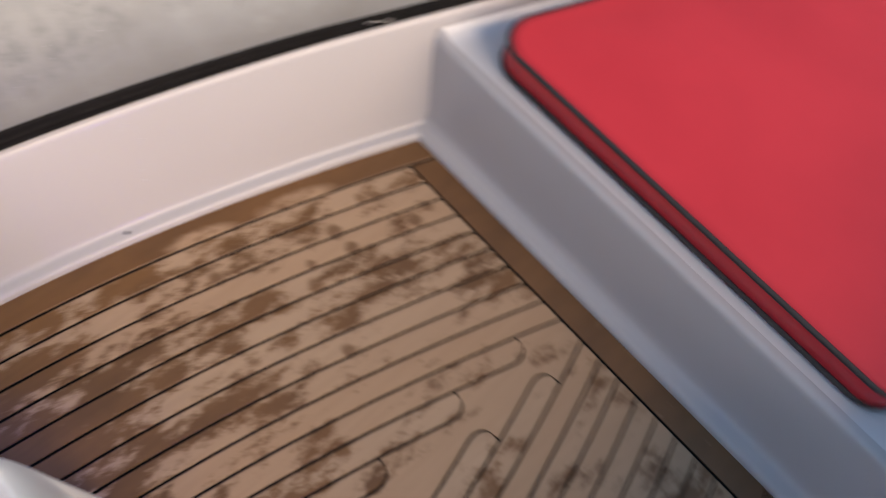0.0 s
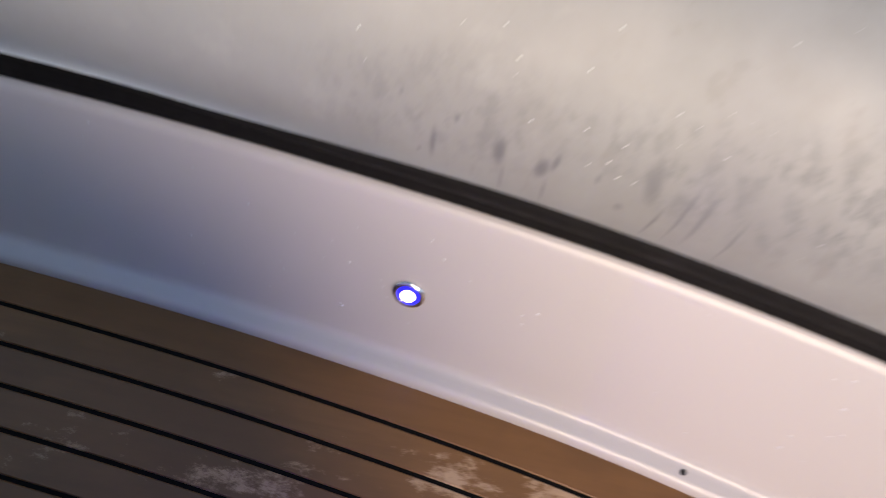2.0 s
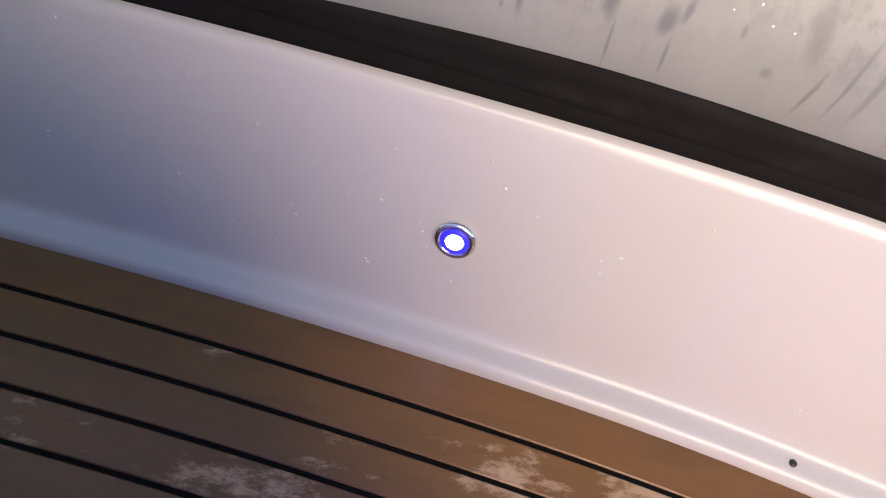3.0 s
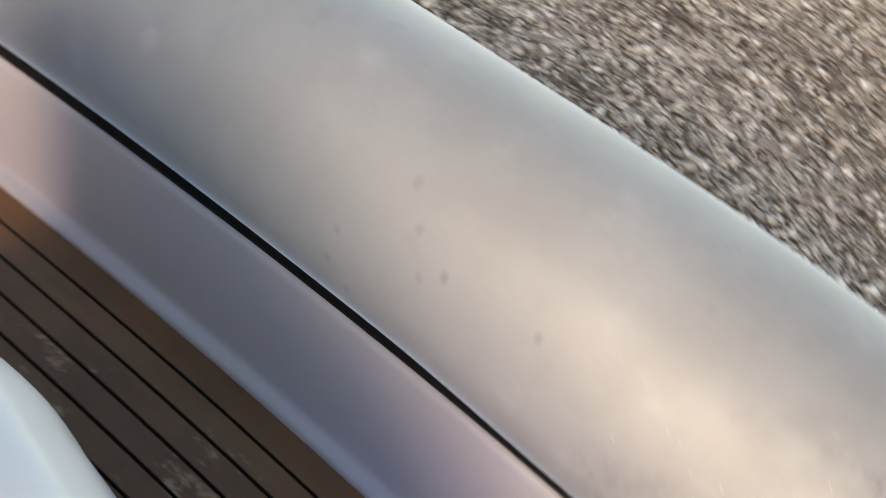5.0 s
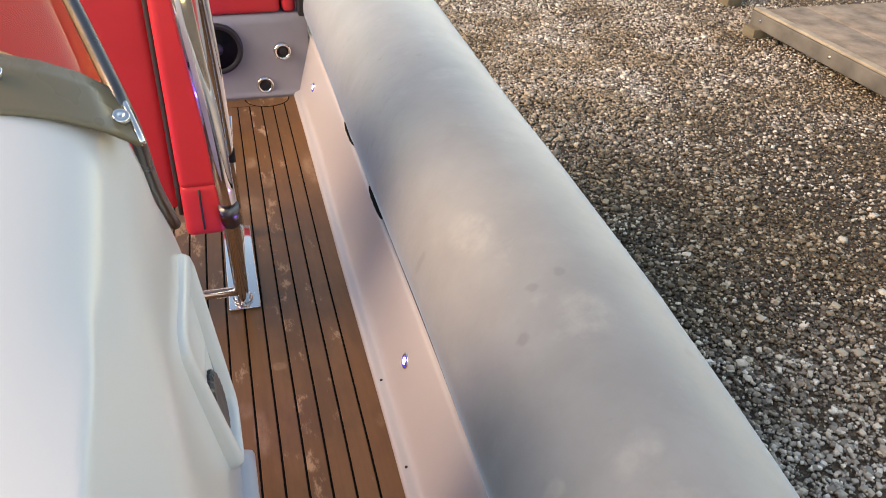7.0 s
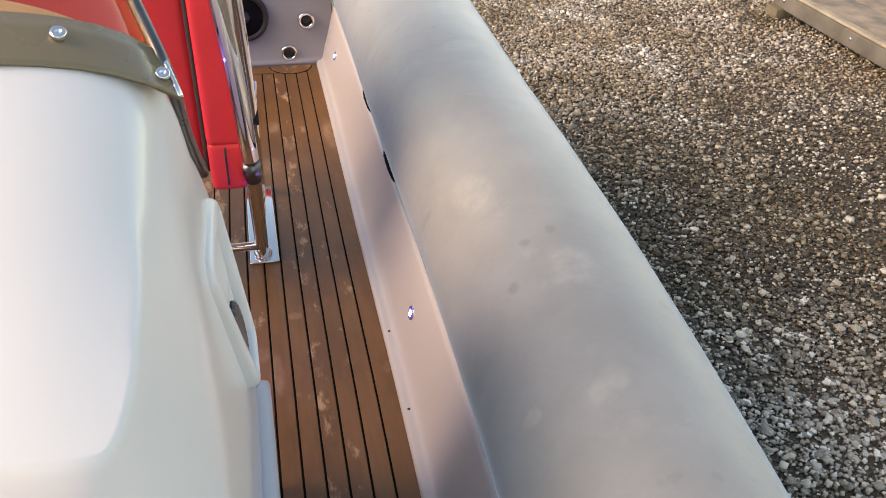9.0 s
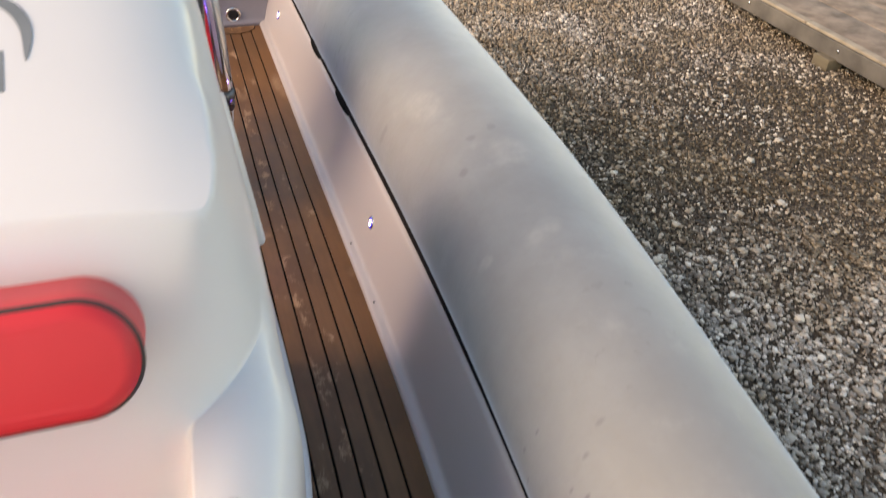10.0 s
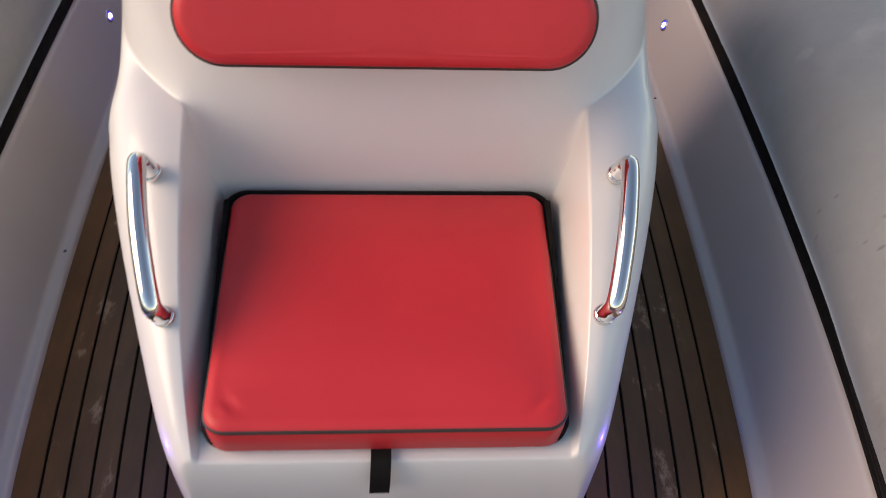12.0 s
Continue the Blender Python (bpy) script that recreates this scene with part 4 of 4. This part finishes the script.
# ---- bow locker and its cushion ----
def bow_locker():
    root = thing("bow_locker", "white moulded bow locker with a rounded top edge", "locker", (0, -1.5, 0))
    shape = [(0.004, -0.02), (0.003, 0.005), (0.001, 0.0105), (-0.003, 0.0145), (-0.009, 0.0172), (-0.0175, 0.0185), (-0.0255, 0.0215), (-0.031, 0.029), (-0.036, 0.042), (-0.042, 0.08), (-0.0585, 0.185), (-0.0605, 0.1945), (-0.0645, 0.2000), (-0.0700, 0.2020), (-0.078, 0.2025), (-0.3, 0.2025), (-0.8, 0.2025), (-1.15, 0.2025)]
    rows = []
    for k in range(81):
        f = -1 + k / 40
        row = []
        for dy, z in shape:
            y = LOCKER_Y + dy
            w = deck_edge(y) + float(np.interp(z, [q[1] for q in WALL_SHAPE], [q[0] for q in WALL_SHAPE])) + 0.002
            if dy < -0.065:
                # a small fillet where the top meets the side wall
                z += 0.014 * max(0.0, (abs(f) - 0.93) / 0.07) ** 2
            row.append((f * w, y + 1.5, z))
        rows.append(row)
    # Front in the shaded copy, top in the lit white.
    part("front_panel", grid_bm([r[:15] for r in rows]), GEL_SHADED, root)
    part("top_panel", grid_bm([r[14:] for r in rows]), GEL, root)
    return root


def bow_cushion():
    e = lambda y: deck_edge(y) + 0.012
    y0, y1 = -1.268, -2.05
    out = round_outline([(e(y0), y0), (e(-1.6), -1.6), (e(y1), y1), (-e(y1), y1), (-e(-1.6), -1.6), (-e(y0), y0)], [0.055, 0.2, 0.05, 0.05, 0.2, 0.055])
    root = thing("bow_cushion", "red vinyl sunpad cushion with dark double piping", "cushion", (0, 0, 0.205))
    pad = part("pad", cushion_bm(out, 0.070, 0.014, 0.012), RED, root)
    for z, d in ((0.060, 0.001), (0.008, -0.001)):
        part("piping", tube_bm([(q.x, q.y, z) for q in inset(out, d)], 0.005, 8, True), PIPING, root, "dark edge piping")
    return root


bow_locker()
bow_cushion()


# ---- helm seat ----
def helm_seat():
    root = thing("helm_seat", "red upholstered helm seat on a polished steel tube frame", "seat", (0, 1.7, 0))
    o = Vector((0, 1.7, 0))

    def at(x, y, z):
        return Vector((x, y, z)) - o

    for s in (-1, 1):
        bm = put(box_bm((0.082, 0.14, 0.474), 0.018, 4), Matrix.Translation(at(s * 0.411, 1.435, 0.763)))
        part("side_bolster", bm, RED, root, "red vinyl side bolster")
        low = put(box_bm((0.082, 0.14, 0.124), 0.018, 4), Matrix.Translation(at(s * 0.411, 1.435, 0.474)))
        part("bolster_end", low, RED, root, "red vinyl gathered end")
        part("piping", tube_bm([at(s * 0.366, 1.405, z) for z in stations(0.45, 0.98, 0.06)], 0.007, 8), PIPING, root, "dark edge piping")
        part("corner_seam", tube_bm([at(s * 0.408, 1.3655, z) for z in stations(0.43, 0.525, 0.02)], 0.0025, 6), PIPING, root)
    part("front_panel", put(box_bm((0.73, 0.10, 0.54), 0.022, 4), Matrix.Translation(at(0, 1.47, 0.72))), RED, root, "red vinyl front panel")
    part("seat_cushion", put(box_bm((0.80, 0.46, 0.12), 0.03, 4), Matrix.Translation(at(0, 1.74, 0.97))), RED, root, "red vinyl seat cushion")
    part("seat_box", put(box_bm((0.64, 0.38, 0.44), 0.02, 3), Matrix.Translation(at(0, 1.73, 0.70))), GEL, root, "white seat base")
    for s in (-1, 1):
        x = s * 0.463
        low = [at(x, 1.662, 0.012), at(x, 1.60, 0.10), at(x, 1.47, 0.295), at(x, 1.36, 0.470)]
        part("front_leg", tube_bm(smooth_path(low, 8), 0.018, 16), CHROME, root, "polished steel leg")
        up = [at(x, 1.37, 0.455), at(x - s * 0.004, 1.335, 0.56), at(x - s * 0.012, 1.32, 0.70), at(x - s * 0.030, 1.325, 0.88), at(x - s * 0.038, 1.35, 1.0), at(x - s * 0.042, 1.42, 1.06)]
        part("upright", tube_bm(smooth_path(up, 8), 0.0195, 18), CHROME, root, "thick polished steel upright")
        rear = [at(x + s * 0.010, 2.035, 0.012), at(x + s * 0.009, 1.955, 0.31), at(x + s * 0.004, 1.80, 0.60), at(x - s * 0.006, 1.58, 0.90), at(x - s * 0.012, 1.50, 1.0)]
        part("rear_leg", tube_bm(smooth_path(rear, 8), 0.017, 16), CHROME, root, "polished steel leg")
        part("clamp", put(box_bm((0.028, 0.040, 0.050), 0.006), Matrix.Translation(at(x + s * 0.014, 1.955, 0.315))), DARK, root, "black clamp")
        part("clamp_lever", tube_bm([at(x + s * 0.02, 1.955, 0.33), at(x + s * 0.026, 1.99, 0.41)], 0.006, 10), CHROME, root, "polished steel clamp lever")
        part("joint_collar", tube_bm([at(x, 1.385, 0.432), at(x, 1.345, 0.492)], 0.0212, 18), plain_rail, root, "dull steel joint collar")
        part("foot_plate", put(box_bm((0.084, 0.43, 0.008), 0.003), Matrix.Translation(at(s * 0.466, 1.846, 0.005))), CHROME, root, "polished steel foot plate")
        part("foot_collar", put(disc_profile_bm([(0.027, 0.0), (0.027, 0.01), (0.021, 0.018)], 20), Matrix.Translation(at(x, 1.668, 0.009))), CHROME, root)
    part("footrest_bar", tube_bm([at(-0.463, 1.617, 0.078), at(0.463, 1.617, 0.078)], 0.013, 12), CHROME, root, "polished steel footrest bar")
    return root


helm_seat()


# ---- fittings ----
def courtesy_light(y, z, side, group="courtesy lights along the wall"):
    x = deck_edge(y) + float(np.interp(z, [q[1] for q in WALL_SHAPE], [q[0] for q in WALL_SHAPE]))
    root = thing("courtesy_light", "small round blue-white light with steel bezel in the wall", "light", (side * x, y, z), group)
    slope = (deck_edge(y + 0.05) - deck_edge(y - 0.05)) / 0.1
    nrm = Vector((-side, slope, 0.26)).normalized()
    turn = nrm.to_track_quat("Z", "Y").to_matrix().to_4x4()
    part("bezel", put(disc_profile_bm([(0.019, -0.002), (0.019, 0.002), (0.0165, 0.0042), (0.0125, 0.0036), (0.0120, 0.002)], 28), turn), CHROME, root, "polished steel bezel")
    part("blue_ring", put(disc_profile_bm([(0.0130, 0.0032), (0.0124, 0.0042), (0.0080, 0.0042)], 24), turn), LED_BLUE, root, "blue glowing ring")
    part("lens", put(disc_profile_bm([(0.0082, 0.0040), (0.0076, 0.0052), (0.004, 0.0060)], 24), turn), LED_WHITE, root, "white glowing lens")
    lamp = bpy.data.lights.new("courtesy_lamp", "SPOT")
    lamp.energy, lamp.color = 2.6, (0.10, 0.05, 1.0)
    lamp.spot_size, lamp.spot_blend, lamp.shadow_soft_size = radians(104), 1.0, 0.006
    beam = new("courtesy_lamp", lamp)
    beam.parent = root
    beam.matrix_local = Matrix.Translation(nrm * 0.012) @ nrm.to_track_quat("-Z", "Y").to_matrix().to_4x4()
    return root


for y, z in ((-0.318, 0.117), (1.185, 0.132), (2.837, 0.132)):
    for side in (-1, 1):
        courtesy_light(y, z, side)


def drain_fitting(x, z):
    root = thing("drain_fitting", "round polished steel drain fitting in the aft wall", "fitting", (x, AFT_Y + 0.026, z), "drain fittings")
    turn = pose(0, 0, 0, 90, 0, 0)
    part("flange", put(disc_profile_bm([(0.037, -0.004), (0.037, 0.006), (0.035, 0.012), (0.031, 0.015), (0.026, 0.014), (0.0225, 0.009), (0.0215, -0.01)], 28), turn), CHROME, root)
    part("bore", put(disc_profile_bm([(0.0222, -0.004), (0.0220, 0.0070), (0.008, 0.0050)], 24), turn), DARK, root, "dark bore")
    return root


drain_fitting(0.733, 0.190)
drain_fitting(0.651, 0.050)


def loudspeaker():
    root = thing("loudspeaker", "black round loudspeaker in the aft bench front", "loudspeaker", (0.472, AFT_Y + 0.026, 0.215))
    turn = pose(0, 0, 0, 90, 0, 0)
    part("rim", put(disc_profile_bm([(0.105, -0.005), (0.105, 0.010), (0.098, 0.016), (0.088, 0.012), (0.080, 0.006)], 40), turn), DARK, root)
    part("cone", put(disc_profile_bm([(0.088, 0.008), (0.060, 0.002), (0.03, -0.002), (0.012, 0.0)], 36), turn), BLACK, root)
    part("dust_cap", put(disc_profile_bm([(0.028, 0.0), (0.026, 0.010), (0.016, 0.017), (0.005, 0.019)], 24), turn), DARK, root, "dark dust cap")
    return root


loudspeaker()


def aft_cushion(x, w):
    root = thing("bench_cushion", "red vinyl bench cushion on the aft bench", "cushion", (x, AFT_Y + 0.30, 0.344), "aft bench cushions")
    part("pad", put(box_bm((w, 0.52, 0.10), 0.025, 4), pose(0, 0, 0.05)), RED, root)
    part("piping", tube_bm([(-w / 2 + 0.02, -0.252, 0.085), (w / 2 - 0.02, -0.252, 0.085)], 0.005, 8), PIPING, root, "dark edge piping")
    return root


aft_cushion(0.16, 1.16)
aft_cushion(0.775, 0.055)


def bracket():
    root = part("corner_bracket", put(box_bm((0.064, 0.09, 0.10), 0.012, 3), pose(0, 0, 0.045)), DARK)
    root.location = (0.838, AFT_Y + 0.035, 0.343)
    return tagged(root, "black plastic corner bracket beside the aft bench", "bracket")


bracket()


def screw(y, side=1):
    ob = part("screw", put(disc_profile_bm([(0.0035, -0.002), (0.0035, 0.001), (0.002, 0.002)], 12), pose(0, 0, 0)), DARK)
    ob.location = (side * (deck_edge(y) + 0.012), y, 0.0165)
    return tagged(ob, "small dark screw in the white deck lip", "screw", "lip screws")


for y in (0.983, 1.259, -0.645):
    screw(y)
screw(0.384, -1)


def droplet_mesh(name, spots, label):
    """Flattened beads of water; each spot is a point, its outward direction and a radius."""
    verts, faces = [], []
    for p, nrm, r in spots:
        side = nrm.orthogonal().normalized()
        up = nrm.cross(side)
        base = len(verts)
        for rr, h in ((1.0, -0.1), (0.85, 0.25), (0.5, 0.42)):
            verts += [p + r * (rr * (math.cos(k * math.pi / 4) * side + math.sin(k * math.pi / 4) * up) + h * nrm) for k in range(8)]
        verts.append(p + nrm * r * 0.48)
        for ring in range(2):
            faces += [(base + ring * 8 + k, base + ring * 8 + (k + 1) % 8, base + ring * 8 + 8 + (k + 1) % 8, base + ring * 8 + 8 + k) for k in range(8)]
        faces += [(base + 16 + k, base + 16 + (k + 1) % 8, base + 24) for k in range(8)]
    return tagged(mesh_object(name, verts, faces, WATER), label, "water", kind="stuff")


def droplets():
    rng = random.Random(11)
    spots = []
    for k in range(60):
        y, z = rng.uniform(-0.95, 0.15), rng.uniform(0.05, 0.225)
        x = deck_edge(y) + float(np.interp(z, [q[1] for q in WALL_SHAPE], [q[0] for q in WALL_SHAPE]))
        slope = (deck_edge(y + 0.05) - deck_edge(y - 0.05)) / 0.1
        spots.append((Vector((x, y, z)), Vector((-1, slope, 0.26)).normalized(), rng.uniform(0.0009, 0.0021)))
    droplet_mesh("wall_droplets", spots, "tiny beads of water on the white wall")
    spots = []
    while len(spots) < 50:
        y = rng.gauss(-0.55, 0.13)
        deg = rng.gauss(158, 14)
        if not (-0.95 < y < -0.2 and 120 < deg < 186):
            continue
        cx, cz = tube_centre(y)
        along = Vector((tube_centre(y + 0.05)[0] - tube_centre(y - 0.05)[0], 0.1, 0))
        out = Vector((along.y, -along.x, 0)).normalized()
        nrm = math.cos(radians(deg)) * out + Vector((0, 0, math.sin(radians(deg))))
        rr = tube_radius(y) * (1 + 0.07 * math.exp(-(((deg - 187) / 22) ** 2)))
        spots.append((Vector((cx, y, cz)) + nrm * rr, nrm, rng.uniform(0.0006, 0.0012)))
    droplet_mesh("tube_droplets", spots, "small beads of water on the grey tube")


droplets()


# ---- the yard ----
GROUND_Z = -0.815


def ground():
    n, far = 60, 400.0
    ts = [-1 + 2 * k / n for k in range(n + 1)]
    cs = [far * (0.03 * t + 0.97 * t**5) for t in ts]
    rows = [[(x, y, GROUND_Z + 0.006 * noise.noise(Vector((x, y, 0)))) for x in cs] for y in cs]
    return tagged(part("ground", grid_bm(rows), GROUND), "grey-brown gravel yard", "ground", kind="structure")


ground()


def loose_stones():
    rng = np.random.default_rng(4)
    cube = np.array([(-1, -1, -1), (1, -1, -1), (1, 1, -1), (-1, 1, -1), (-1, -1, 1), (1, -1, 1), (1, 1, 1), (-1, 1, 1)], float) * 0.72
    tri = np.array([(0, 2, 1), (0, 3, 2), (4, 5, 6), (4, 6, 7), (0, 1, 5), (0, 5, 4), (1, 2, 6), (1, 6, 5), (2, 3, 7), (2, 7, 6), (3, 0, 4), (3, 4, 7)])
    # dense beside the port tube, thinning out smoothly all round
    near = np.stack([rng.uniform(0.7, 7.5, 400000), rng.uniform(-3.2, 9.5, 400000)], 1)
    fade = np.clip((near[:, 0] - 0.7) / 0.2, 0, 1) * np.clip((7.5 - near[:, 0]) / 3.4, 0, 1) * np.clip((near[:, 1] + 3.2) / 2.0, 0, 1) * np.clip((9.5 - near[:, 1]) / 3.5, 0, 1)
    weight = fade * np.where(near[:, 0] < 3.4, 1.0, 0.62)
    near = near[rng.uniform(0, 1, len(near)) < weight]
    wide = np.stack([rng.uniform(-7, 11, 24000), rng.uniform(-8, 13, 24000)], 1)
    wide = wide[(np.abs(wide[:, 0]) > 0.75) | (wide[:, 1] < -2.0) | (wide[:, 1] > 3.4)]
    pos = np.concatenate([near, wide])
    n = len(pos)
    size = np.clip(rng.lognormal(math.log(0.0070), 0.42, n), 0.0035, 0.022)
    shape = 1 + rng.uniform(-0.42, 0.34, (n, 8, 3))
    v = cube[None] * shape * size[:, None, None] * np.stack([rng.uniform(0.8, 1.35, n), rng.uniform(0.7, 1.1, n), rng.uniform(0.45, 0.8, n)], 1)[:, None]
    a = rng.uniform(0, 2 * math.pi, n)
    c, s = np.cos(a)[:, None], np.sin(a)[:, None]
    v = np.stack([v[..., 0] * c - v[..., 1] * s, v[..., 0] * s + v[..., 1] * c, v[..., 2]], -1)
    v[..., 0] += pos[:, :1]
    v[..., 1] += pos[:, 1:]
    v[..., 2] += GROUND_Z + 0.005 + rng.uniform(0, 0.011, (n, 1))
    f = (tri[None] + 8 * np.arange(n)[:, None, None]).reshape(-1, 3)
    me = bpy.data.meshes.new("gravel")
    me.vertices.add(8 * n)
    me.vertices.foreach_set("co", v.ravel())
    me.loops.add(3 * len(f))
    me.loops.foreach_set("vertex_index", f.ravel().astype(np.int32))
    me.polygons.add(len(f))
    me.polygons.foreach_set("loop_start", np.arange(0, 3 * len(f), 3, dtype=np.int32))
    me.update(calc_edges=True)
    me.materials.append(STONE)
    return tagged(new("gravel", me), "loose grey and tan gravel stones", "gravel", kind="stuff")


loose_stones()


def platform():
    root = thing("low_platform", "low grey steel-edged platform with a tan board deck", "platform", (4.90, 4.22, GROUND_Z))
    part("edge_beam", put(box_bm((0.075, 3.5, 0.125), 0.010, 3), pose(0.035, -0.30, 0.140)), CONCRETE, root, "grey weathered edge beam")
    for y, n in ((0.62, 1.66), (-1.12, 1.80)):
        part("top_rail", put(box_bm((0.070, n, 0.022), 0.006, 2), pose(0.045, y, 0.2145)), RAIL, root, "pale worn timber top rail")
    for k in range(5):
        part("deck_board", put(box_bm((0.395, 3.4, 0.028), 0.005), pose(0.29 + 0.40 * k, -0.30, 0.203 + 0.002 * (k % 2))), TARP, root, "tan weathered board")
    for y in (-1.62, -0.62, 0.42, 1.30):
        part("bolt", put(disc_profile_bm([(0.012, 0.0), (0.012, 0.008), (0.008, 0.011)], 12), pose(-0.0025, y, 0.150, 0, -90, 0)), CHROME, root, "small bright bolt")
    for y in (1.35, -0.55, -1.9):
        part("support_block", put(box_bm((0.14, 0.16, 0.09), 0.008), pose(0.0, y, 0.045)), TIMBER, root, "wooden support block")
    return root


platform()


def post():
    ob = part("timber_post", put(box_bm((0.16, 0.16, 0.5), 0.015, 2), pose(0, 0, 0.25)), TIMBER)
    ob.location = (5.22, 6.45, GROUND_Z)
    return tagged(ob, "short mossy timber post in the gravel", "post")


post()


def strap():
    pts = smooth_path([(5.00, 2.95, -0.596), (4.93, 2.80, -0.596), (4.98, 2.62, -0.596), (5.15, 2.55, -0.596)], 8)
    rows = [[(p.x - 0.025, p.y - 0.02, p.z + 0.0), (p.x - 0.025, p.y - 0.02, p.z + 0.004), (p.x + 0.025, p.y + 0.02, p.z + 0.004), (p.x + 0.025, p.y + 0.02, p.z)] for p in pts]
    ob = part("webbing_strap", grid_bm(rows, close_v=True, cap=True), YELLOW, smooth=False)
    return tagged(ob, "bright yellow webbing strap lying on the platform", "strap")


strap()


# ---- deck: dark bedding and teak planks ----
PITCH, PITCH_AFT, SEAM, MARGIN = 0.0443, 0.0476, 0.0050, 0.0515


def deck():
    rows = [[(f * (deck_edge(y) + 0.004), y, -0.0022) for f in stations(-1, 1, 0.1)] for y in stations(LOCKER_Y - 0.005, AFT_Y + 0.01, 0.05)]
    floor = tagged(part("floor", grid_bm(rows), CAULK), "teak planked boat deck with black caulked seams", "floor", kind="structure")

    def plank(left, right, z=0.0, wood=None):
        """A plank between two edges given station by station."""
        rows = []
        for (xa, y), (xb, _) in zip(left, right):
            e = min(0.0012, (xb - xa) * 0.3)
            rows.append([(xa, y, -0.006), (xa, y, z - 0.0012), (xa + e, y, z), (xb - e, y, z), (xb, y, z - 0.0012), (xb, y, -0.006)])
        return part("plank", grid_bm(rows, cap=True), wood or TEAK, floor, smooth=False)

    y_fwd, y_aft = LOCKER_Y + MARGIN, AFT_Y - 0.075
    ys = stations(LOCKER_Y + 0.003, AFT_Y - 0.003, 0.05)
    for s in (-1, 1):
        a = [(s * (deck_edge(y) - 0.001), y) for y in ys]
        b = [(s * (deck_edge(y) - MARGIN + SEAM / 2), y) for y in ys]
        plank(*((b, a) if s > 0 else (a, b)), wood=TEAK_EDGE)
    for ya, yb in ((LOCKER_Y + 0.002, y_fwd - SEAM / 2), (y_aft + SEAM / 2, AFT_Y - 0.002)):
        yy = stations(ya, yb, 0.02)
        plank([(-deck_edge(y) + MARGIN + SEAM / 2, y) for y in yy], [(deck_edge(y) - MARGIN - SEAM / 2, y) for y in yy], wood=TEAK_EDGE)
    arc = [(0.651 + 0.088 * math.cos(math.pi * k / 16), AFT_Y - 0.004 - 0.085 * math.sin(math.pi * k / 16)) for k in range(17)]
    rim = [(0.651 + (x - 0.651) * 1.05, AFT_Y - 0.004 + (y - AFT_Y + 0.004) * 1.05) for x, y in arc]
    part("drain_seam", grid_bm([[(x, y, -0.004) for x, y in rim], [(x, y, 0.0008) for x, y in rim], [(x * 0.02 + 0.651 * 0.98, AFT_Y - 0.006, 0.0008) for x, y in rim]]), CAULK, floor, smooth=False)
    part("drain_surround", grid_bm([[(x, y, -0.004) for x, y in arc], [(x, y, 0.0018) for x, y in arc], [(x * 0.02 + 0.651 * 0.98, AFT_Y - 0.006, 0.0018) for x, y in arc]]), TEAK, floor, smooth=False)
    ys = stations(y_fwd + SEAM / 2, y_aft - SEAM / 2, 0.02)
    fine = stations(y_fwd + SEAM / 2, -0.36, 0.004) + [y for y in ys if y > -0.35]
    tip_x, nose = 0.031, 0.040

    def offset(k, y):
        """Distance of the k-th seam from the deck's edge: the planks slim down a little towards the bow."""
        return MARGIN + k * float(np.interp(y, [-0.4, 1.0], [PITCH, PITCH_AFT]))

    def tip(k):
        """Where the k-th plank ends against the king plank."""
        return min([y for y in fine if deck_edge(y) - offset(k, y) - SEAM / 2 > tip_x + 0.02], default=None)

    tips = [tip(k) for k in range(17)]

    def inner(k, y):
        """The plank's inboard edge, drawn out in a rounded nib at its forward end."""
        a, b = deck_edge(y) - offset(k + 1, y) + SEAM / 2, deck_edge(y) - offset(k, y) - SEAM / 2
        if tips[k] > y_fwd + 0.01:
            u = min(1.0, (y - tips[k]) / nose)
            a += (b - a) * (1 - math.sqrt(max(0.0, 1 - (1 - u) ** 2))) * 0.97
        return max(a, tip_x * 0.5)

    def run(k):
        return [y for y in fine if tips[k] is not None and y >= tips[k] and deck_edge(y) - offset(k, y) - SEAM / 2 > inner(k, y) + 0.004]

    king = {y: 0.6 for y in fine}
    for k in range(17):
        rows = run(k)
        if len(rows) < 3:
            continue
        for y in rows:
            king[y] = min(king[y], inner(k, y) - SEAM)
        a, b = [(inner(k, y), y) for y in rows], [(deck_edge(y) - offset(k, y) - SEAM / 2, y) for y in rows]
        plank(a, b)
        plank([(-x, y) for x, y in b], [(-x, y) for x, y in a])
    plank([(-max(king[y], 0.004), y) for y in fine], [(max(king[y], 0.004), y) for y in fine])
    return floor


deck()
